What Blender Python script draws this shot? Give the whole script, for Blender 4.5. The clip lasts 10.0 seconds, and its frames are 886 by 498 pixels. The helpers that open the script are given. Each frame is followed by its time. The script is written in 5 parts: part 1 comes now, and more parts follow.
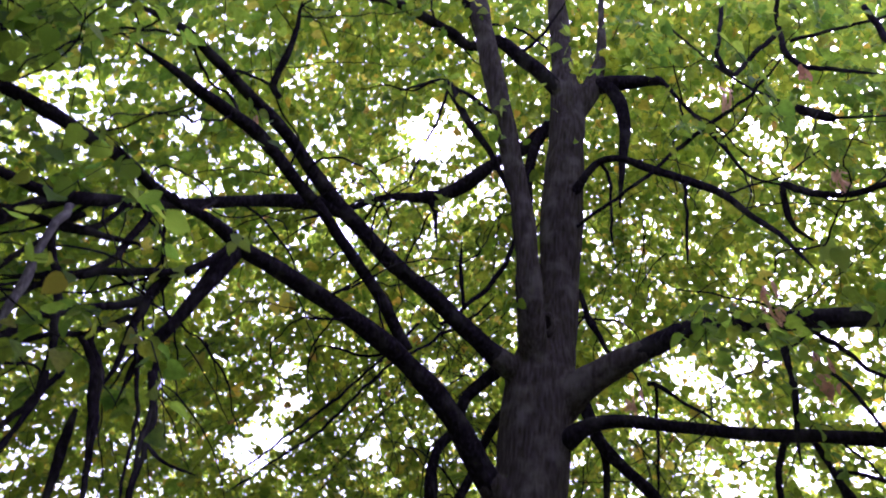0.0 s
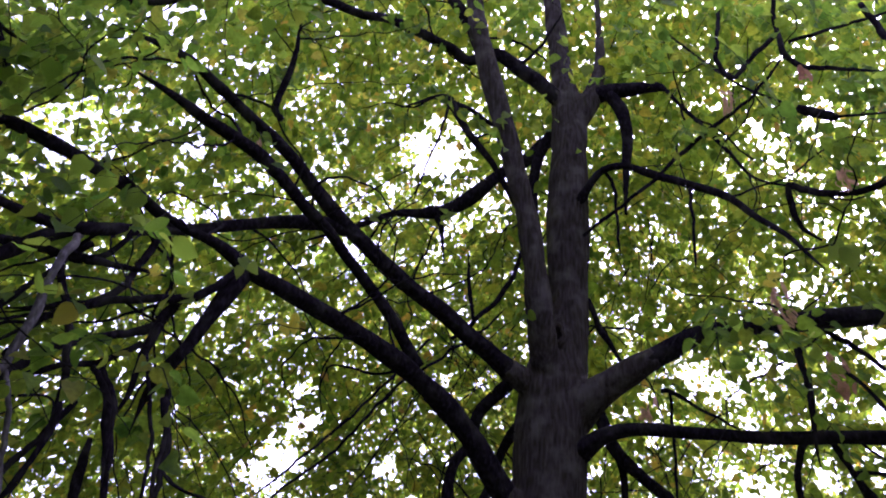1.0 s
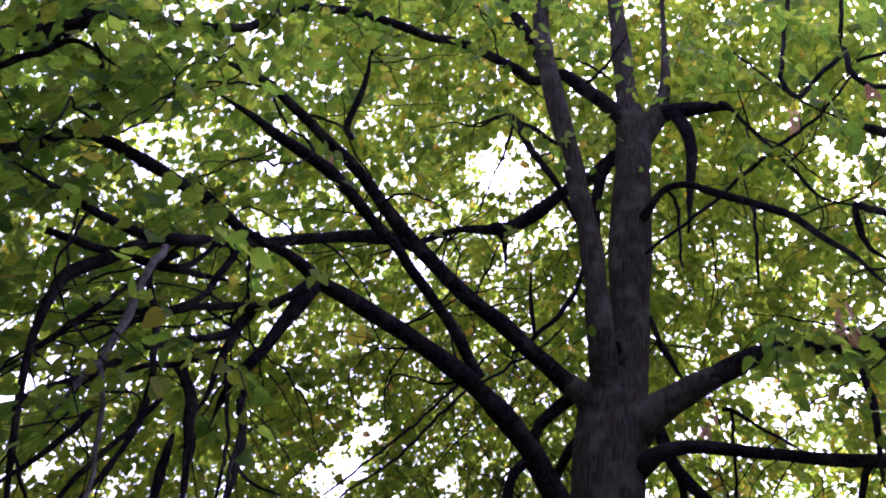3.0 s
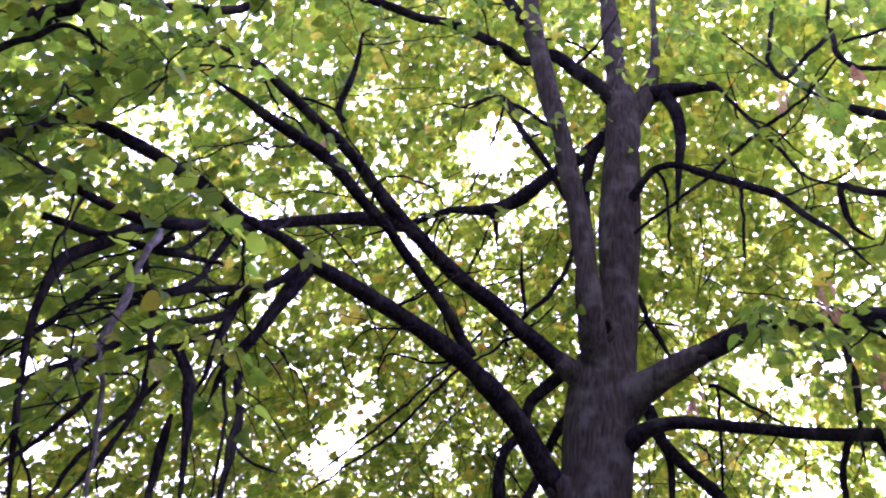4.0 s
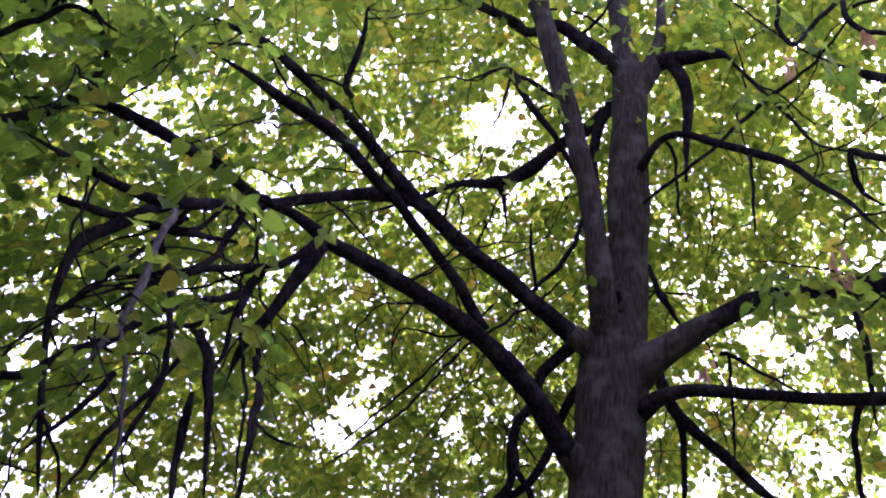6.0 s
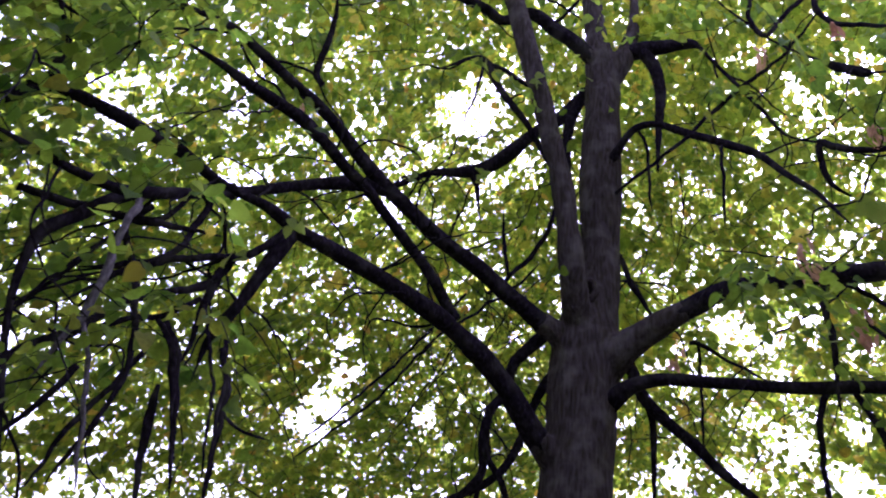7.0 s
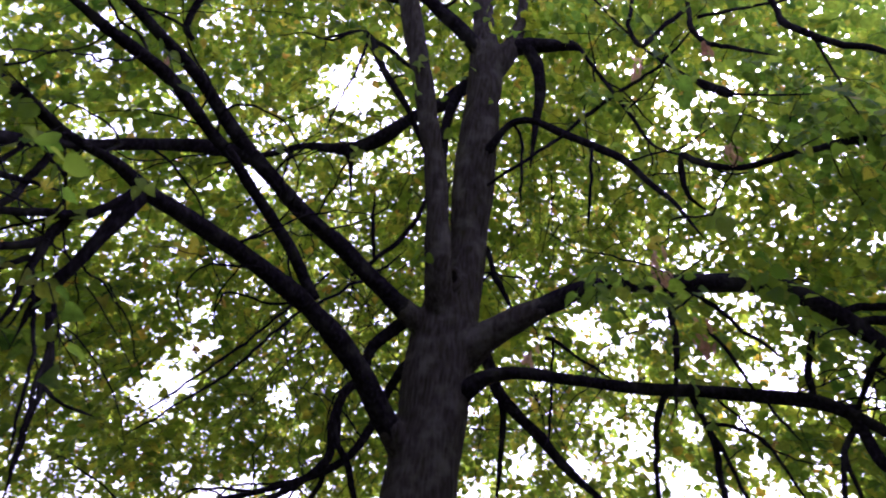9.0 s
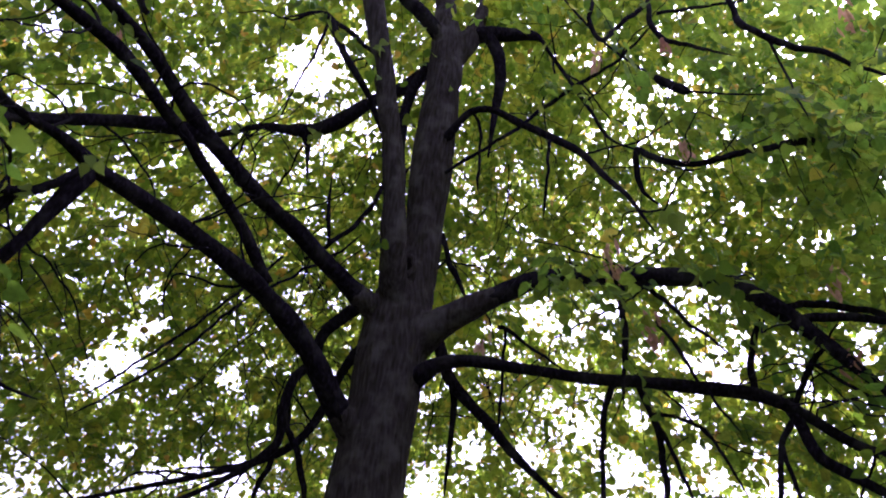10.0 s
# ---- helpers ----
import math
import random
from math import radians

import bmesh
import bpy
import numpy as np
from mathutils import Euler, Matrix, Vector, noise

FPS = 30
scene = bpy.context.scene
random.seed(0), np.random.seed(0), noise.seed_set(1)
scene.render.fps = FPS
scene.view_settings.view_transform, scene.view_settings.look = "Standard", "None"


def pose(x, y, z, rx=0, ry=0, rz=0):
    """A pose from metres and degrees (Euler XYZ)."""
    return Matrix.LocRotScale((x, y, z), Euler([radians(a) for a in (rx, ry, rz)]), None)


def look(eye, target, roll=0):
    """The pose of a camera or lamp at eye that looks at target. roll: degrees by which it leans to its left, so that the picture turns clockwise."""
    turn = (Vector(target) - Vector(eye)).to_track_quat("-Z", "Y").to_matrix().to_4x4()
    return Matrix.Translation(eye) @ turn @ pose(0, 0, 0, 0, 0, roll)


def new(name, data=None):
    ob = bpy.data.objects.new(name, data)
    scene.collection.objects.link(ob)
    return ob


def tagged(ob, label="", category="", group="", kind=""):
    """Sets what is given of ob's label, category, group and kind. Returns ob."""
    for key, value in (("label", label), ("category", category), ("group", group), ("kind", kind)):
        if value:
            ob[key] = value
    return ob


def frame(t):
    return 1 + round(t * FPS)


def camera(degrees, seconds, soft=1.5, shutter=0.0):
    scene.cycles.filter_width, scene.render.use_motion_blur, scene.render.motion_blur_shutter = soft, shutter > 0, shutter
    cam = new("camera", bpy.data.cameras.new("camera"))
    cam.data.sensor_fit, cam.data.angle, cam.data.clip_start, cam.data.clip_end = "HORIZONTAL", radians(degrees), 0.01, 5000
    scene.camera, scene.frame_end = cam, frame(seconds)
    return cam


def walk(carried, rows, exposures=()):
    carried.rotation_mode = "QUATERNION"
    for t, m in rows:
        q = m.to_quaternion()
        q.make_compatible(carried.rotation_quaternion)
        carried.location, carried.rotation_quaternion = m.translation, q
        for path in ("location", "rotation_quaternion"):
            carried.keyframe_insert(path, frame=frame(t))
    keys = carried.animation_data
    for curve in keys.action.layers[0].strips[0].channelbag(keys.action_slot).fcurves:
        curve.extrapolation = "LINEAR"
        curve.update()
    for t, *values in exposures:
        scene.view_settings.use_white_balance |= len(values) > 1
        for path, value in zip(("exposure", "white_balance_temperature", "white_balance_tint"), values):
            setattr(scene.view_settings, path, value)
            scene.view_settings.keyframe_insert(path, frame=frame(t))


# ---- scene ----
cam = camera(60.0, 10.0, soft=1.95, shutter=0.5)
# seconds, eye in metres, turn in degrees
ROWS = [
    (0.0, -0.003, 0.005, 1.597, 118.166, -5.705, -3.806),
    (0.5, -0.001, 0.0, 1.601, 119.137, -4.073, -2.153),
    (1.0, 0.0, 0.0, 1.6, 119.075, -3.935, -2.185),
    (1.5, 0.001, -0.001, 1.599, 120.015, -3.874, -1.931),
    (2.0, 0.009, -0.024, 1.581, 119.365, -4.043, -1.459),
    (2.5, 0.025, -0.072, 1.543, 120.951, -6.158, 1.627),
    (2.7, 0.029, -0.088, 1.534, 120.614, -6.959, 1.711),
    (3.8, 0.033, -0.182, 1.508, 118.532, -7.12, 1.928),
    (4.0, 0.035, -0.179, 1.512, 118.351, -6.506, 1.436),
    (4.5, 0.023, -0.193, 1.51, 119.541, -6.128, 0.114),
    (5.0, -0.012, -0.219, 1.501, 118.694, -5.308, 2.737),
    (5.2, -0.019, -0.229, 1.5, 117.956, -5.043, 3.592),
    (6.3, -0.014, -0.19, 1.51, 116.176, -5.58, 1.669),
    (6.5, -0.004, -0.194, 1.515, 116.541, -5.42, 1.624),
    (7.0, 0.005, -0.181, 1.528, 115.511, -4.858, 0.426),
    (7.5, 0.031, -0.165, 1.543, 115.767, -3.776, -2.554),
    (8.0, 0.058, -0.129, 1.554, 114.496, -4.894, -7.33),
    (8.5, 0.066, -0.116, 1.565, 115.345, -5.419, -8.294),
    (9.0, 0.07, -0.105, 1.578, 115.071, -5.346, -9.999),
    (9.5, 0.067, -0.104, 1.591, 114.822, -4.747, -12.848),
    (10.0, 0.068, -0.113, 1.594, 114.243, -5.445, -13.694),
]
EXPOSURES = [
    (0.0, 3.29, 5180, 57), (0.5, 3.02, 5180, 57), (1.0, 2.99, 5180, 57), (2.2, 2.75, 5180, 57), (2.7, 2.89, 5180, 57), (3.8, 3.99, 5180, 70),
    (4.5, 4.22, 5180, 71), (5.2, 4.17, 5180, 71), (6.5, 3.3, 5180, 61), (7.2, 3.35, 5180, 60), (8.0, 2.8, 5230, 55), (8.5, 2.91, 5230, 55), (10.0, 2.87, 5230, 55),
]
walk(cam, [(t, pose(x, y, z, rx, ry, rz)) for t, x, y, z, rx, ry, rz in ROWS], EXPOSURES)

# ---- light: a bright overcast sky, brightest on the far side of the tree
SUN_UP, SUN_TURN = 50.0, 34.0
world = bpy.data.worlds.new("overcast_sky")
scene.world = world
world.use_nodes = True
wn = world.node_tree
sky = wn.nodes.new("ShaderNodeTexSky")
sky.sky_type, sky.sun_disc = "NISHITA", False
sky.sun_elevation, sky.sun_rotation = radians(SUN_UP), radians(SUN_TURN)
sky.air_density, sky.dust_density, sky.ozone_density = 1.0, 5.0, 1.0
grey = wn.nodes.new("ShaderNodeHueSaturation")
grey.inputs["Saturation"].default_value = 0.3
back = wn.nodes["Background"]
back.inputs["Strength"].default_value = 0.1
wn.links.new(sky.outputs["Color"], grey.inputs["Color"])
wn.links.new(grey.outputs["Color"], back.inputs["Color"])
sun_data = bpy.data.lights.new("sun", "SUN")
sun_data.energy, sun_data.angle, sun_data.color = 0.6, radians(35), (1.0, 0.98, 0.94)
sun = new("sun", sun_data)
up, turn = radians(SUN_UP), radians(SUN_TURN)
toward = Vector((math.sin(turn) * math.cos(up), math.cos(turn) * math.cos(up), math.sin(up)))
sun.matrix_world = look(toward * 40, (0, 0, 0))


# ---- materials
def material(name):
    m = bpy.data.materials.new(name)
    m.use_nodes = True
    n = m.node_tree.nodes
    return m, n, m.node_tree.links, n["Principled BSDF"], n["Material Output"]


def ramp(n, stops):
    r = n.new("ShaderNodeValToRGB")
    while len(r.color_ramp.elements) < len(stops):
        r.color_ramp.elements.new(0.5)
    for e, (p, c) in zip(r.color_ramp.elements, stops):
        e.position, e.color = p, (*c, 1)
    return r


def bark(name, dark, mid, light, stretch, lichen):
    """Linden bark: long shallow fissures, grey ridges and pale lichen blots."""
    m, n, l, p, out = material(name)
    tex = n.new("ShaderNodeTexCoord")
    mp = n.new("ShaderNodeMapping")
    mp.inputs["Scale"].default_value = (1, 1, stretch)
    l.new(tex.outputs["Object"], mp.inputs["Vector"])
    fis = n.new("ShaderNodeTexNoise")
    fis.inputs["Scale"].default_value, fis.inputs["Detail"].default_value = 58, 7
    l.new(mp.outputs["Vector"], fis.inputs["Vector"])
    col = ramp(n, [(0.3, dark), (0.52, mid), (0.74, light)])
    l.new(fis.outputs["Fac"], col.inputs["Fac"])
    blot = n.new("ShaderNodeTexNoise")
    blot.inputs["Scale"].default_value, blot.inputs["Detail"].default_value = 7, 5
    l.new(tex.outputs["Object"], blot.inputs["Vector"])
    mask = ramp(n, [(0.5, (0, 0, 0)), (0.68, (1, 1, 1))])
    l.new(blot.outputs["Fac"], mask.inputs["Fac"])
    mix = n.new("ShaderNodeMix")
    mix.data_type = "RGBA"
    mix.inputs[7].default_value = (*lichen, 1)
    scale = n.new("ShaderNodeMath")
    scale.operation = "MULTIPLY"
    scale.inputs[1].default_value = 0.55
    l.new(mask.outputs["Color"], scale.inputs[0])
    l.new(scale.outputs[0], mix.inputs[0])
    l.new(col.outputs["Color"], mix.inputs[6])
    l.new(mix.outputs[2], p.inputs["Base Color"])
    p.inputs["Roughness"].default_value = 0.95
    p.inputs["Specular IOR Level"].default_value = 0.04
    bump = n.new("ShaderNodeBump")
    bump.inputs["Strength"].default_value, bump.inputs["Distance"].default_value = 0.8, 0.014
    l.new(fis.outputs["Fac"], bump.inputs["Height"])
    l.new(bump.outputs["Normal"], p.inputs["Normal"])
    return m


def leaf_material(name, stops, through_stops, share, each):
    """Thin leaf: diffuse and translucent, hue varied leaf by leaf."""
    m, n, l, p, out = material(name)
    if each:
        rnd = n.new("ShaderNodeObjectInfo").outputs["Random"]
    else:
        rnd = n.new("ShaderNodeNewGeometry").outputs["Random Per Island"]
    col, thr = ramp(n, stops), ramp(n, through_stops)
    l.new(rnd, col.inputs["Fac"])
    l.new(rnd, thr.inputs["Fac"])
    tex = n.new("ShaderNodeTexCoord")
    nz = n.new("ShaderNodeTexNoise")
    nz.inputs["Scale"].default_value, nz.inputs["Detail"].default_value = 45, 3
    l.new(tex.outputs["Object"], nz.inputs["Vector"])
    vary = ramp(n, [(0.3, (0.7, 0.7, 0.7)), (0.7, (1.15, 1.15, 1.05))])
    l.new(nz.outputs["Fac"], vary.inputs["Fac"])
    shoot = n.new("ShaderNodeTexNoise")
    shoot.inputs["Scale"].default_value, shoot.inputs["Detail"].default_value = 4.5, 2
    l.new(tex.outputs["Object"], shoot.inputs["Vector"])
    age = ramp(n, [(0.36, (0.56, 0.65, 0.78)), (0.5, (1.08, 1.08, 1.08)), (0.64, (1.32, 1.22, 1.1))])
    l.new(shoot.outputs["Fac"], age.inputs["Fac"])
    both_scales = n.new("ShaderNodeMix")
    both_scales.data_type, both_scales.blend_type = "RGBA", "MULTIPLY"
    both_scales.inputs[0].default_value = 0.0 if each else 1.0
    l.new(vary.outputs["Color"], both_scales.inputs[6])
    l.new(age.outputs["Color"], both_scales.inputs[7])
    mixes = []
    for c in (col, thr):
        mx = n.new("ShaderNodeMix")
        mx.data_type, mx.blend_type = "RGBA", "MULTIPLY"
        mx.inputs[0].default_value = 1.0
        l.new(c.outputs["Color"], mx.inputs[6])
        l.new(both_scales.outputs[2], mx.inputs[7])
        mixes.append(mx)
    l.new(mixes[0].outputs[2], p.inputs["Base Color"])
    p.inputs["Roughness"].default_value = 0.5
    p.inputs["Specular IOR Level"].default_value = 0.13
    bump = n.new("ShaderNodeBump")
    bump.inputs["Strength"].default_value, bump.inputs["Distance"].default_value = 0.3, 0.004
    l.new(nz.outputs["Fac"], bump.inputs["Height"])
    l.new(bump.outputs["Normal"], p.inputs["Normal"])
    tr = n.new("ShaderNodeBsdfTranslucent")
    l.new(mixes[1].outputs[2], tr.inputs["Color"])
    both = n.new("ShaderNodeMixShader")
    both.inputs[0].default_value = share
    l.new(p.outputs[0], both.inputs[1])
    l.new(tr.outputs[0], both.inputs[2])
    l.new(both.outputs[0], out.inputs["Surface"])
    return m


BARK = bark("grey_linden_bark", (0.0245, 0.0184, 0.0173), (0.047, 0.0370, 0.0346), (0.078, 0.0640, 0.0595), 0.17, (0.128, 0.110, 0.101))
# near-black wood that paints the shadow inside the trunk's notch
NOTCH_SHADOW = bark("notch_shadow", (0.007, 0.005, 0.005), (0.013, 0.009, 0.009), (0.024, 0.017, 0.017), 0.6, (0.018, 0.014, 0.014))
# limbs and twigs: bark darkened to near black, their backlit shade in the colour
BARK_LIMB = bark("shaded_limb_bark", (0.006, 0.0045, 0.0065), (0.013, 0.0095, 0.0135), (0.030, 0.023, 0.031), 0.5, (0.050, 0.044, 0.043))
BARK_PALE = bark("pale_dead_bark", (0.05, 0.042, 0.046), (0.115, 0.098, 0.105), (0.21, 0.185, 0.19), 0.5, (0.15, 0.13, 0.13))
GREEN = [(0.0, (0.0335, 0.0637, 0.0077)), (0.2, (0.0691, 0.1078, 0.01)), (0.4, (0.0425, 0.0801, 0.0089)), (0.6, (0.0871, 0.1233, 0.0111)), (0.8, (0.0502, 0.0904, 0.0089)), (0.955, (0.1172, 0.1387, 0.0122)), (0.988, (0.3348, 0.2363, 0.0166)), (1.0, (0.2678, 0.1541, 0.0277))]
GREEN_THROUGH = [(0.0, (0.2066, 0.3859, 0.0157)), (0.2, (0.4761, 0.6009, 0.0264)), (0.4, (0.276, 0.4531, 0.0196)), (0.6, (0.5734, 0.6356, 0.0301)), (0.8, (0.3235, 0.5043, 0.0212)), (0.955, (0.6807, 0.6356, 0.0344)), (0.988, (0.8488, 0.5893, 0.0399)), (1.0, (0.7855, 0.4399, 0.0645))]
LEAF = leaf_material("linden_leaf", GREEN, GREEN_THROUGH, 0.55, False)
# low and near leaves: a deeper, cooler green, with their shade put into the colour
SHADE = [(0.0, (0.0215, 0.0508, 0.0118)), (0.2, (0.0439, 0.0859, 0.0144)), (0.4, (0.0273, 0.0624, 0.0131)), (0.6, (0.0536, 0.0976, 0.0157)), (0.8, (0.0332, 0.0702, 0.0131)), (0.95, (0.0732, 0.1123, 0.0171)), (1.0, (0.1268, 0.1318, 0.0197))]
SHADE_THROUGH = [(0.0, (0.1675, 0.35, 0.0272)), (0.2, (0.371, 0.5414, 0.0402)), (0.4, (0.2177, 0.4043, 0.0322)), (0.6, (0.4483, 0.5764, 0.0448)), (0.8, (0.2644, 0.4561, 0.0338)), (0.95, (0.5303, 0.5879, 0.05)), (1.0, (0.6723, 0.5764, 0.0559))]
LEAF_SHADE = leaf_material("linden_leaf_painted_shade", SHADE, SHADE_THROUGH, 0.55, False)
LEAF_ONE = leaf_material("linden_leaf_single", SHADE, SHADE_THROUGH, 0.55, True)
YELLOW = leaf_material("yellow_leaf", [(0.0, (0.72, 0.56, 0.05)), (1.0, (0.8, 0.66, 0.08))], [(0.0, (0.96, 0.80, 0.06)), (1.0, (0.98, 0.88, 0.1))], 0.75, True)
BRACT = leaf_material("dry_bract", [(0.0, (0.36, 0.17, 0.10)), (1.0, (0.48, 0.26, 0.16))], [(0.0, (0.68, 0.34, 0.22)), (1.0, (0.78, 0.46, 0.32))], 0.55, True)


def ground_material():
    m, n, l, p, out = material("meadow_grass")
    tex = n.new("ShaderNodeTexCoord")
    a, b = n.new("ShaderNodeTexNoise"), n.new("ShaderNodeTexNoise")
    a.inputs["Scale"].default_value, b.inputs["Scale"].default_value = 0.6, 40
    for q in (a, b):
        q.inputs["Detail"].default_value = 6
        l.new(tex.outputs["Object"], q.inputs["Vector"])
    ca = ramp(n, [(0.35, (0.032, 0.045, 0.016)), (0.65, (0.055, 0.048, 0.026))])
    cb = ramp(n, [(0.3, (0.55, 0.55, 0.55)), (0.7, (1.2, 1.2, 1.1))])
    l.new(a.outputs["Fac"], ca.inputs["Fac"])
    l.new(b.outputs["Fac"], cb.inputs["Fac"])
    mx = n.new("ShaderNodeMix")
    mx.data_type, mx.blend_type = "RGBA", "MULTIPLY"
    mx.inputs[0].default_value = 1.0
    l.new(ca.outputs["Color"], mx.inputs[6])
    l.new(cb.outputs["Color"], mx.inputs[7])
    l.new(mx.outputs[2], p.inputs["Base Color"])
    p.inputs["Roughness"].default_value = 0.95
    bump = n.new("ShaderNodeBump")
    bump.inputs["Distance"].default_value = 0.03
    l.new(b.outputs["Fac"], bump.inputs["Height"])
    l.new(bump.outputs["Normal"], p.inputs["Normal"])
    return m


# ---- ground: one sheet that reaches the horizon
def build_ground():
    bm = bmesh.new()
    rings = [0.0, 1.5, 3, 5, 8, 12, 20, 40, 90, 250, 900, 3000]
    last = None
    for r in rings:
        if r == 0.0:
            last = [bm.verts.new((0.6, 4.3, 0))]
            continue
        row = []
        for i in range(40):
            a = 2 * math.pi * i / 40
            x, y = 0.6 + r * math.cos(a), 4.3 + r * math.sin(a)
            z = 0.05 * noise.noise(Vector((x * 0.3, y * 0.3, 1.0))) if r < 30 else 0.0
            row.append(bm.verts.new((x, y, z)))
        for i in range(40):
            j = (i + 1) % 40
            bm.faces.new((last[0], row[i], row[j]) if len(last) == 1 else (last[i], row[i], row[j], last[j]))
        last = row
    me = bpy.data.meshes.new("ground")
    bm.to_mesh(me)
    bm.free()
    me.materials.append(ground_material())
    return tagged(new("ground", me), "short green grass under a large tree", "ground", kind="structure")


build_ground()

# ---- the tree
tree = tagged(new("linden_tree"), "tall linden with dark spreading limbs and green autumn leaves", "tree")
tree.location = (0.55, 4.26, 0.0)
TREE_AT = Vector(tree.location)


def smooth_line(points, step):
    """Points along a smooth line through (x, y, z, radius)."""
    p = [np.array(q, float) for q in points]
    p = [2 * p[0] - p[1]] + p + [2 * p[-1] - p[-2]]
    out = []
    for i in range(1, len(p) - 2):
        a, b, c, d = p[i - 1:i + 3]
        n = max(2, int(np.linalg.norm(c[:3] - b[:3]) / step))
        for k in range(n):
            t = k / n
            q = 0.5 * (2 * b + (c - a) * t + (2 * a - 5 * b + 4 * c - d) * t * t + (3 * b - a - 3 * c + d) * t ** 3)
            q[3] = b[3] + (c[3] - b[3]) * t
            out.append(q)
    out.append(p[-2])
    return out


def wood(name, parent, points, mat=None, rough=0.07, wander=0.14, label=""):
    """One limb or twig as a tapered, knotty tube through the points, a mesh of its own."""
    big = max(q[3] for q in points)
    if parent is not None and points[-1][3] > 0.003:
        a, b = np.array(points[-2]), np.array(points[-1])
        tip = b[:3] + (b - a)[:3] / np.linalg.norm((b - a)[:3]) * min(0.5, 14 * b[3])
        points = list(points) + [(*tip, b[3] * 0.2)]
    sides = 40 if big > 0.15 else 18 if big > 0.04 else 10 if big > 0.015 else 6
    step = 0.03 if big > 0.15 else 0.04 if big > 0.04 else 0.03
    line = smooth_line(points, step)
    seed = 7.3 * len(wood_lines)
    verts, faces = [], []
    side = None
    travelled = 0.0
    for i, q in enumerate(line):
        ahead = line[min(i + 1, len(line) - 1)][:3] - line[max(i - 1, 0)][:3]
        d = Vector(ahead).normalized()
        if side is None:
            side = d.orthogonal().normalized()
        side = (side - d * side.dot(d)).normalized()
        other = d.cross(side)
        if i:
            travelled += np.linalg.norm(q[:3] - line[i - 1][:3])
        c, r = Vector(q[:3]), q[3]
        if 0 < i < len(line) - 1:
            w = wander * r
            if big < 0.028:
                w += 0.014 * min(1.0, i / 6, (len(line) - 1 - i) / 6)
                c = c + side * 0.0065 * noise.noise(Vector((travelled * 19, seed, 5))) + other * 0.0065 * noise.noise(Vector((travelled * 19, seed, 7)))
            c = c + side * w * noise.noise(Vector((travelled * 2.2 / (0.2 + 6 * big), seed, 0))) + other * w * noise.noise(Vector((travelled * 2.2 / (0.2 + 6 * big), seed, 9)))
        r *= 1 + 0.10 * noise.noise(Vector((travelled * 1.3 / (0.1 + 2 * big), seed, 4)))
        if 0.006 < big < 0.05:
            r *= 1 + 0.3 * max(0.0, noise.noise(Vector((travelled * 9, seed, 2))) - 0.15)
        for k in range(sides):
            a = 2 * math.pi * k / sides
            v = Vector((math.cos(a), math.sin(a), 0))
            lump = noise.noise(Vector((v.x * 1.4, v.y * 1.4, travelled * 3 + seed)))
            fis = abs(noise.noise(Vector((v.x * 9 * (0.4 + r * 4), v.y * 9 * (0.4 + r * 4), travelled * 2.5 + seed))))
            rr = r * (1 + rough * lump) - min(0.012, r * 0.10) * (1 - min(1.0, fis * 3)) * (1 if big > 0.04 else 0.4)
            verts.append(c + (side * v.x + other * v.y) * rr - TREE_AT)
    n = len(line)
    for i in range(n - 1):
        for k in range(sides):
            j = (k + 1) % sides
            faces.append((i * sides + k, i * sides + j, (i + 1) * sides + j, (i + 1) * sides + k))
    for i in (0, n - 1):
        verts.append(Vector(line[i][:3]) - TREE_AT)
        for k in range(sides):
            j = (k + 1) % sides
            f = (len(verts) - 1, i * sides + j, i * sides + k)
            faces.append(f if i == 0 else f[::-1])
    me = bpy.data.meshes.new(name)
    me.from_pydata(verts, [], faces)
    me.polygons.foreach_set("use_smooth", [True] * len(me.polygons))
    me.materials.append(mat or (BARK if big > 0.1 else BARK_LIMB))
    if parent is None:
        return me
    wood_lines.append(line)
    ob = new(name, me)
    ob.parent = parent
    if label:
        ob["label"] = label
    wood_made.append(ob)
    return ob


wood_lines, wood_made = [], []


def grown_together(name, parent, meshes, mat, label, grain):
    """Joins tubes into one skin, as stems and limb collars grow into each other."""
    bm = bmesh.new()
    for me in meshes:
        bm.from_mesh(me)
        bpy.data.meshes.remove(me)
    me = bpy.data.meshes.new(name)
    bm.to_mesh(me)
    bm.free()
    me.materials.append(mat)
    ob = new(name, me)
    skin = ob.modifiers.new("skin", "REMESH")
    skin.mode, skin.voxel_size, skin.use_smooth_shade = "VOXEL", grain, True
    even = ob.modifiers.new("even", "SMOOTH")
    even.factor, even.iterations = 0.5, 5
    ob.parent = parent
    ob["label"] = label
    return ob


def collar(points, reach, swell):
    """The swollen foot of a limb, part of the trunk's skin."""
    line = smooth_line(points, 0.03)
    out, gone = [], 0.0
    for a, b in zip(line, line[1:]):
        t = min(1.0, gone / reach)
        out.append((*a[:3], a[3] * (swell + (0.9 - swell) * t)))
        gone += np.linalg.norm(b[:3] - a[:3])
        if gone > reach:
            break
    return wood("collar", None, out[::3] + out[-1:], BARK, 0.05, 0.0)


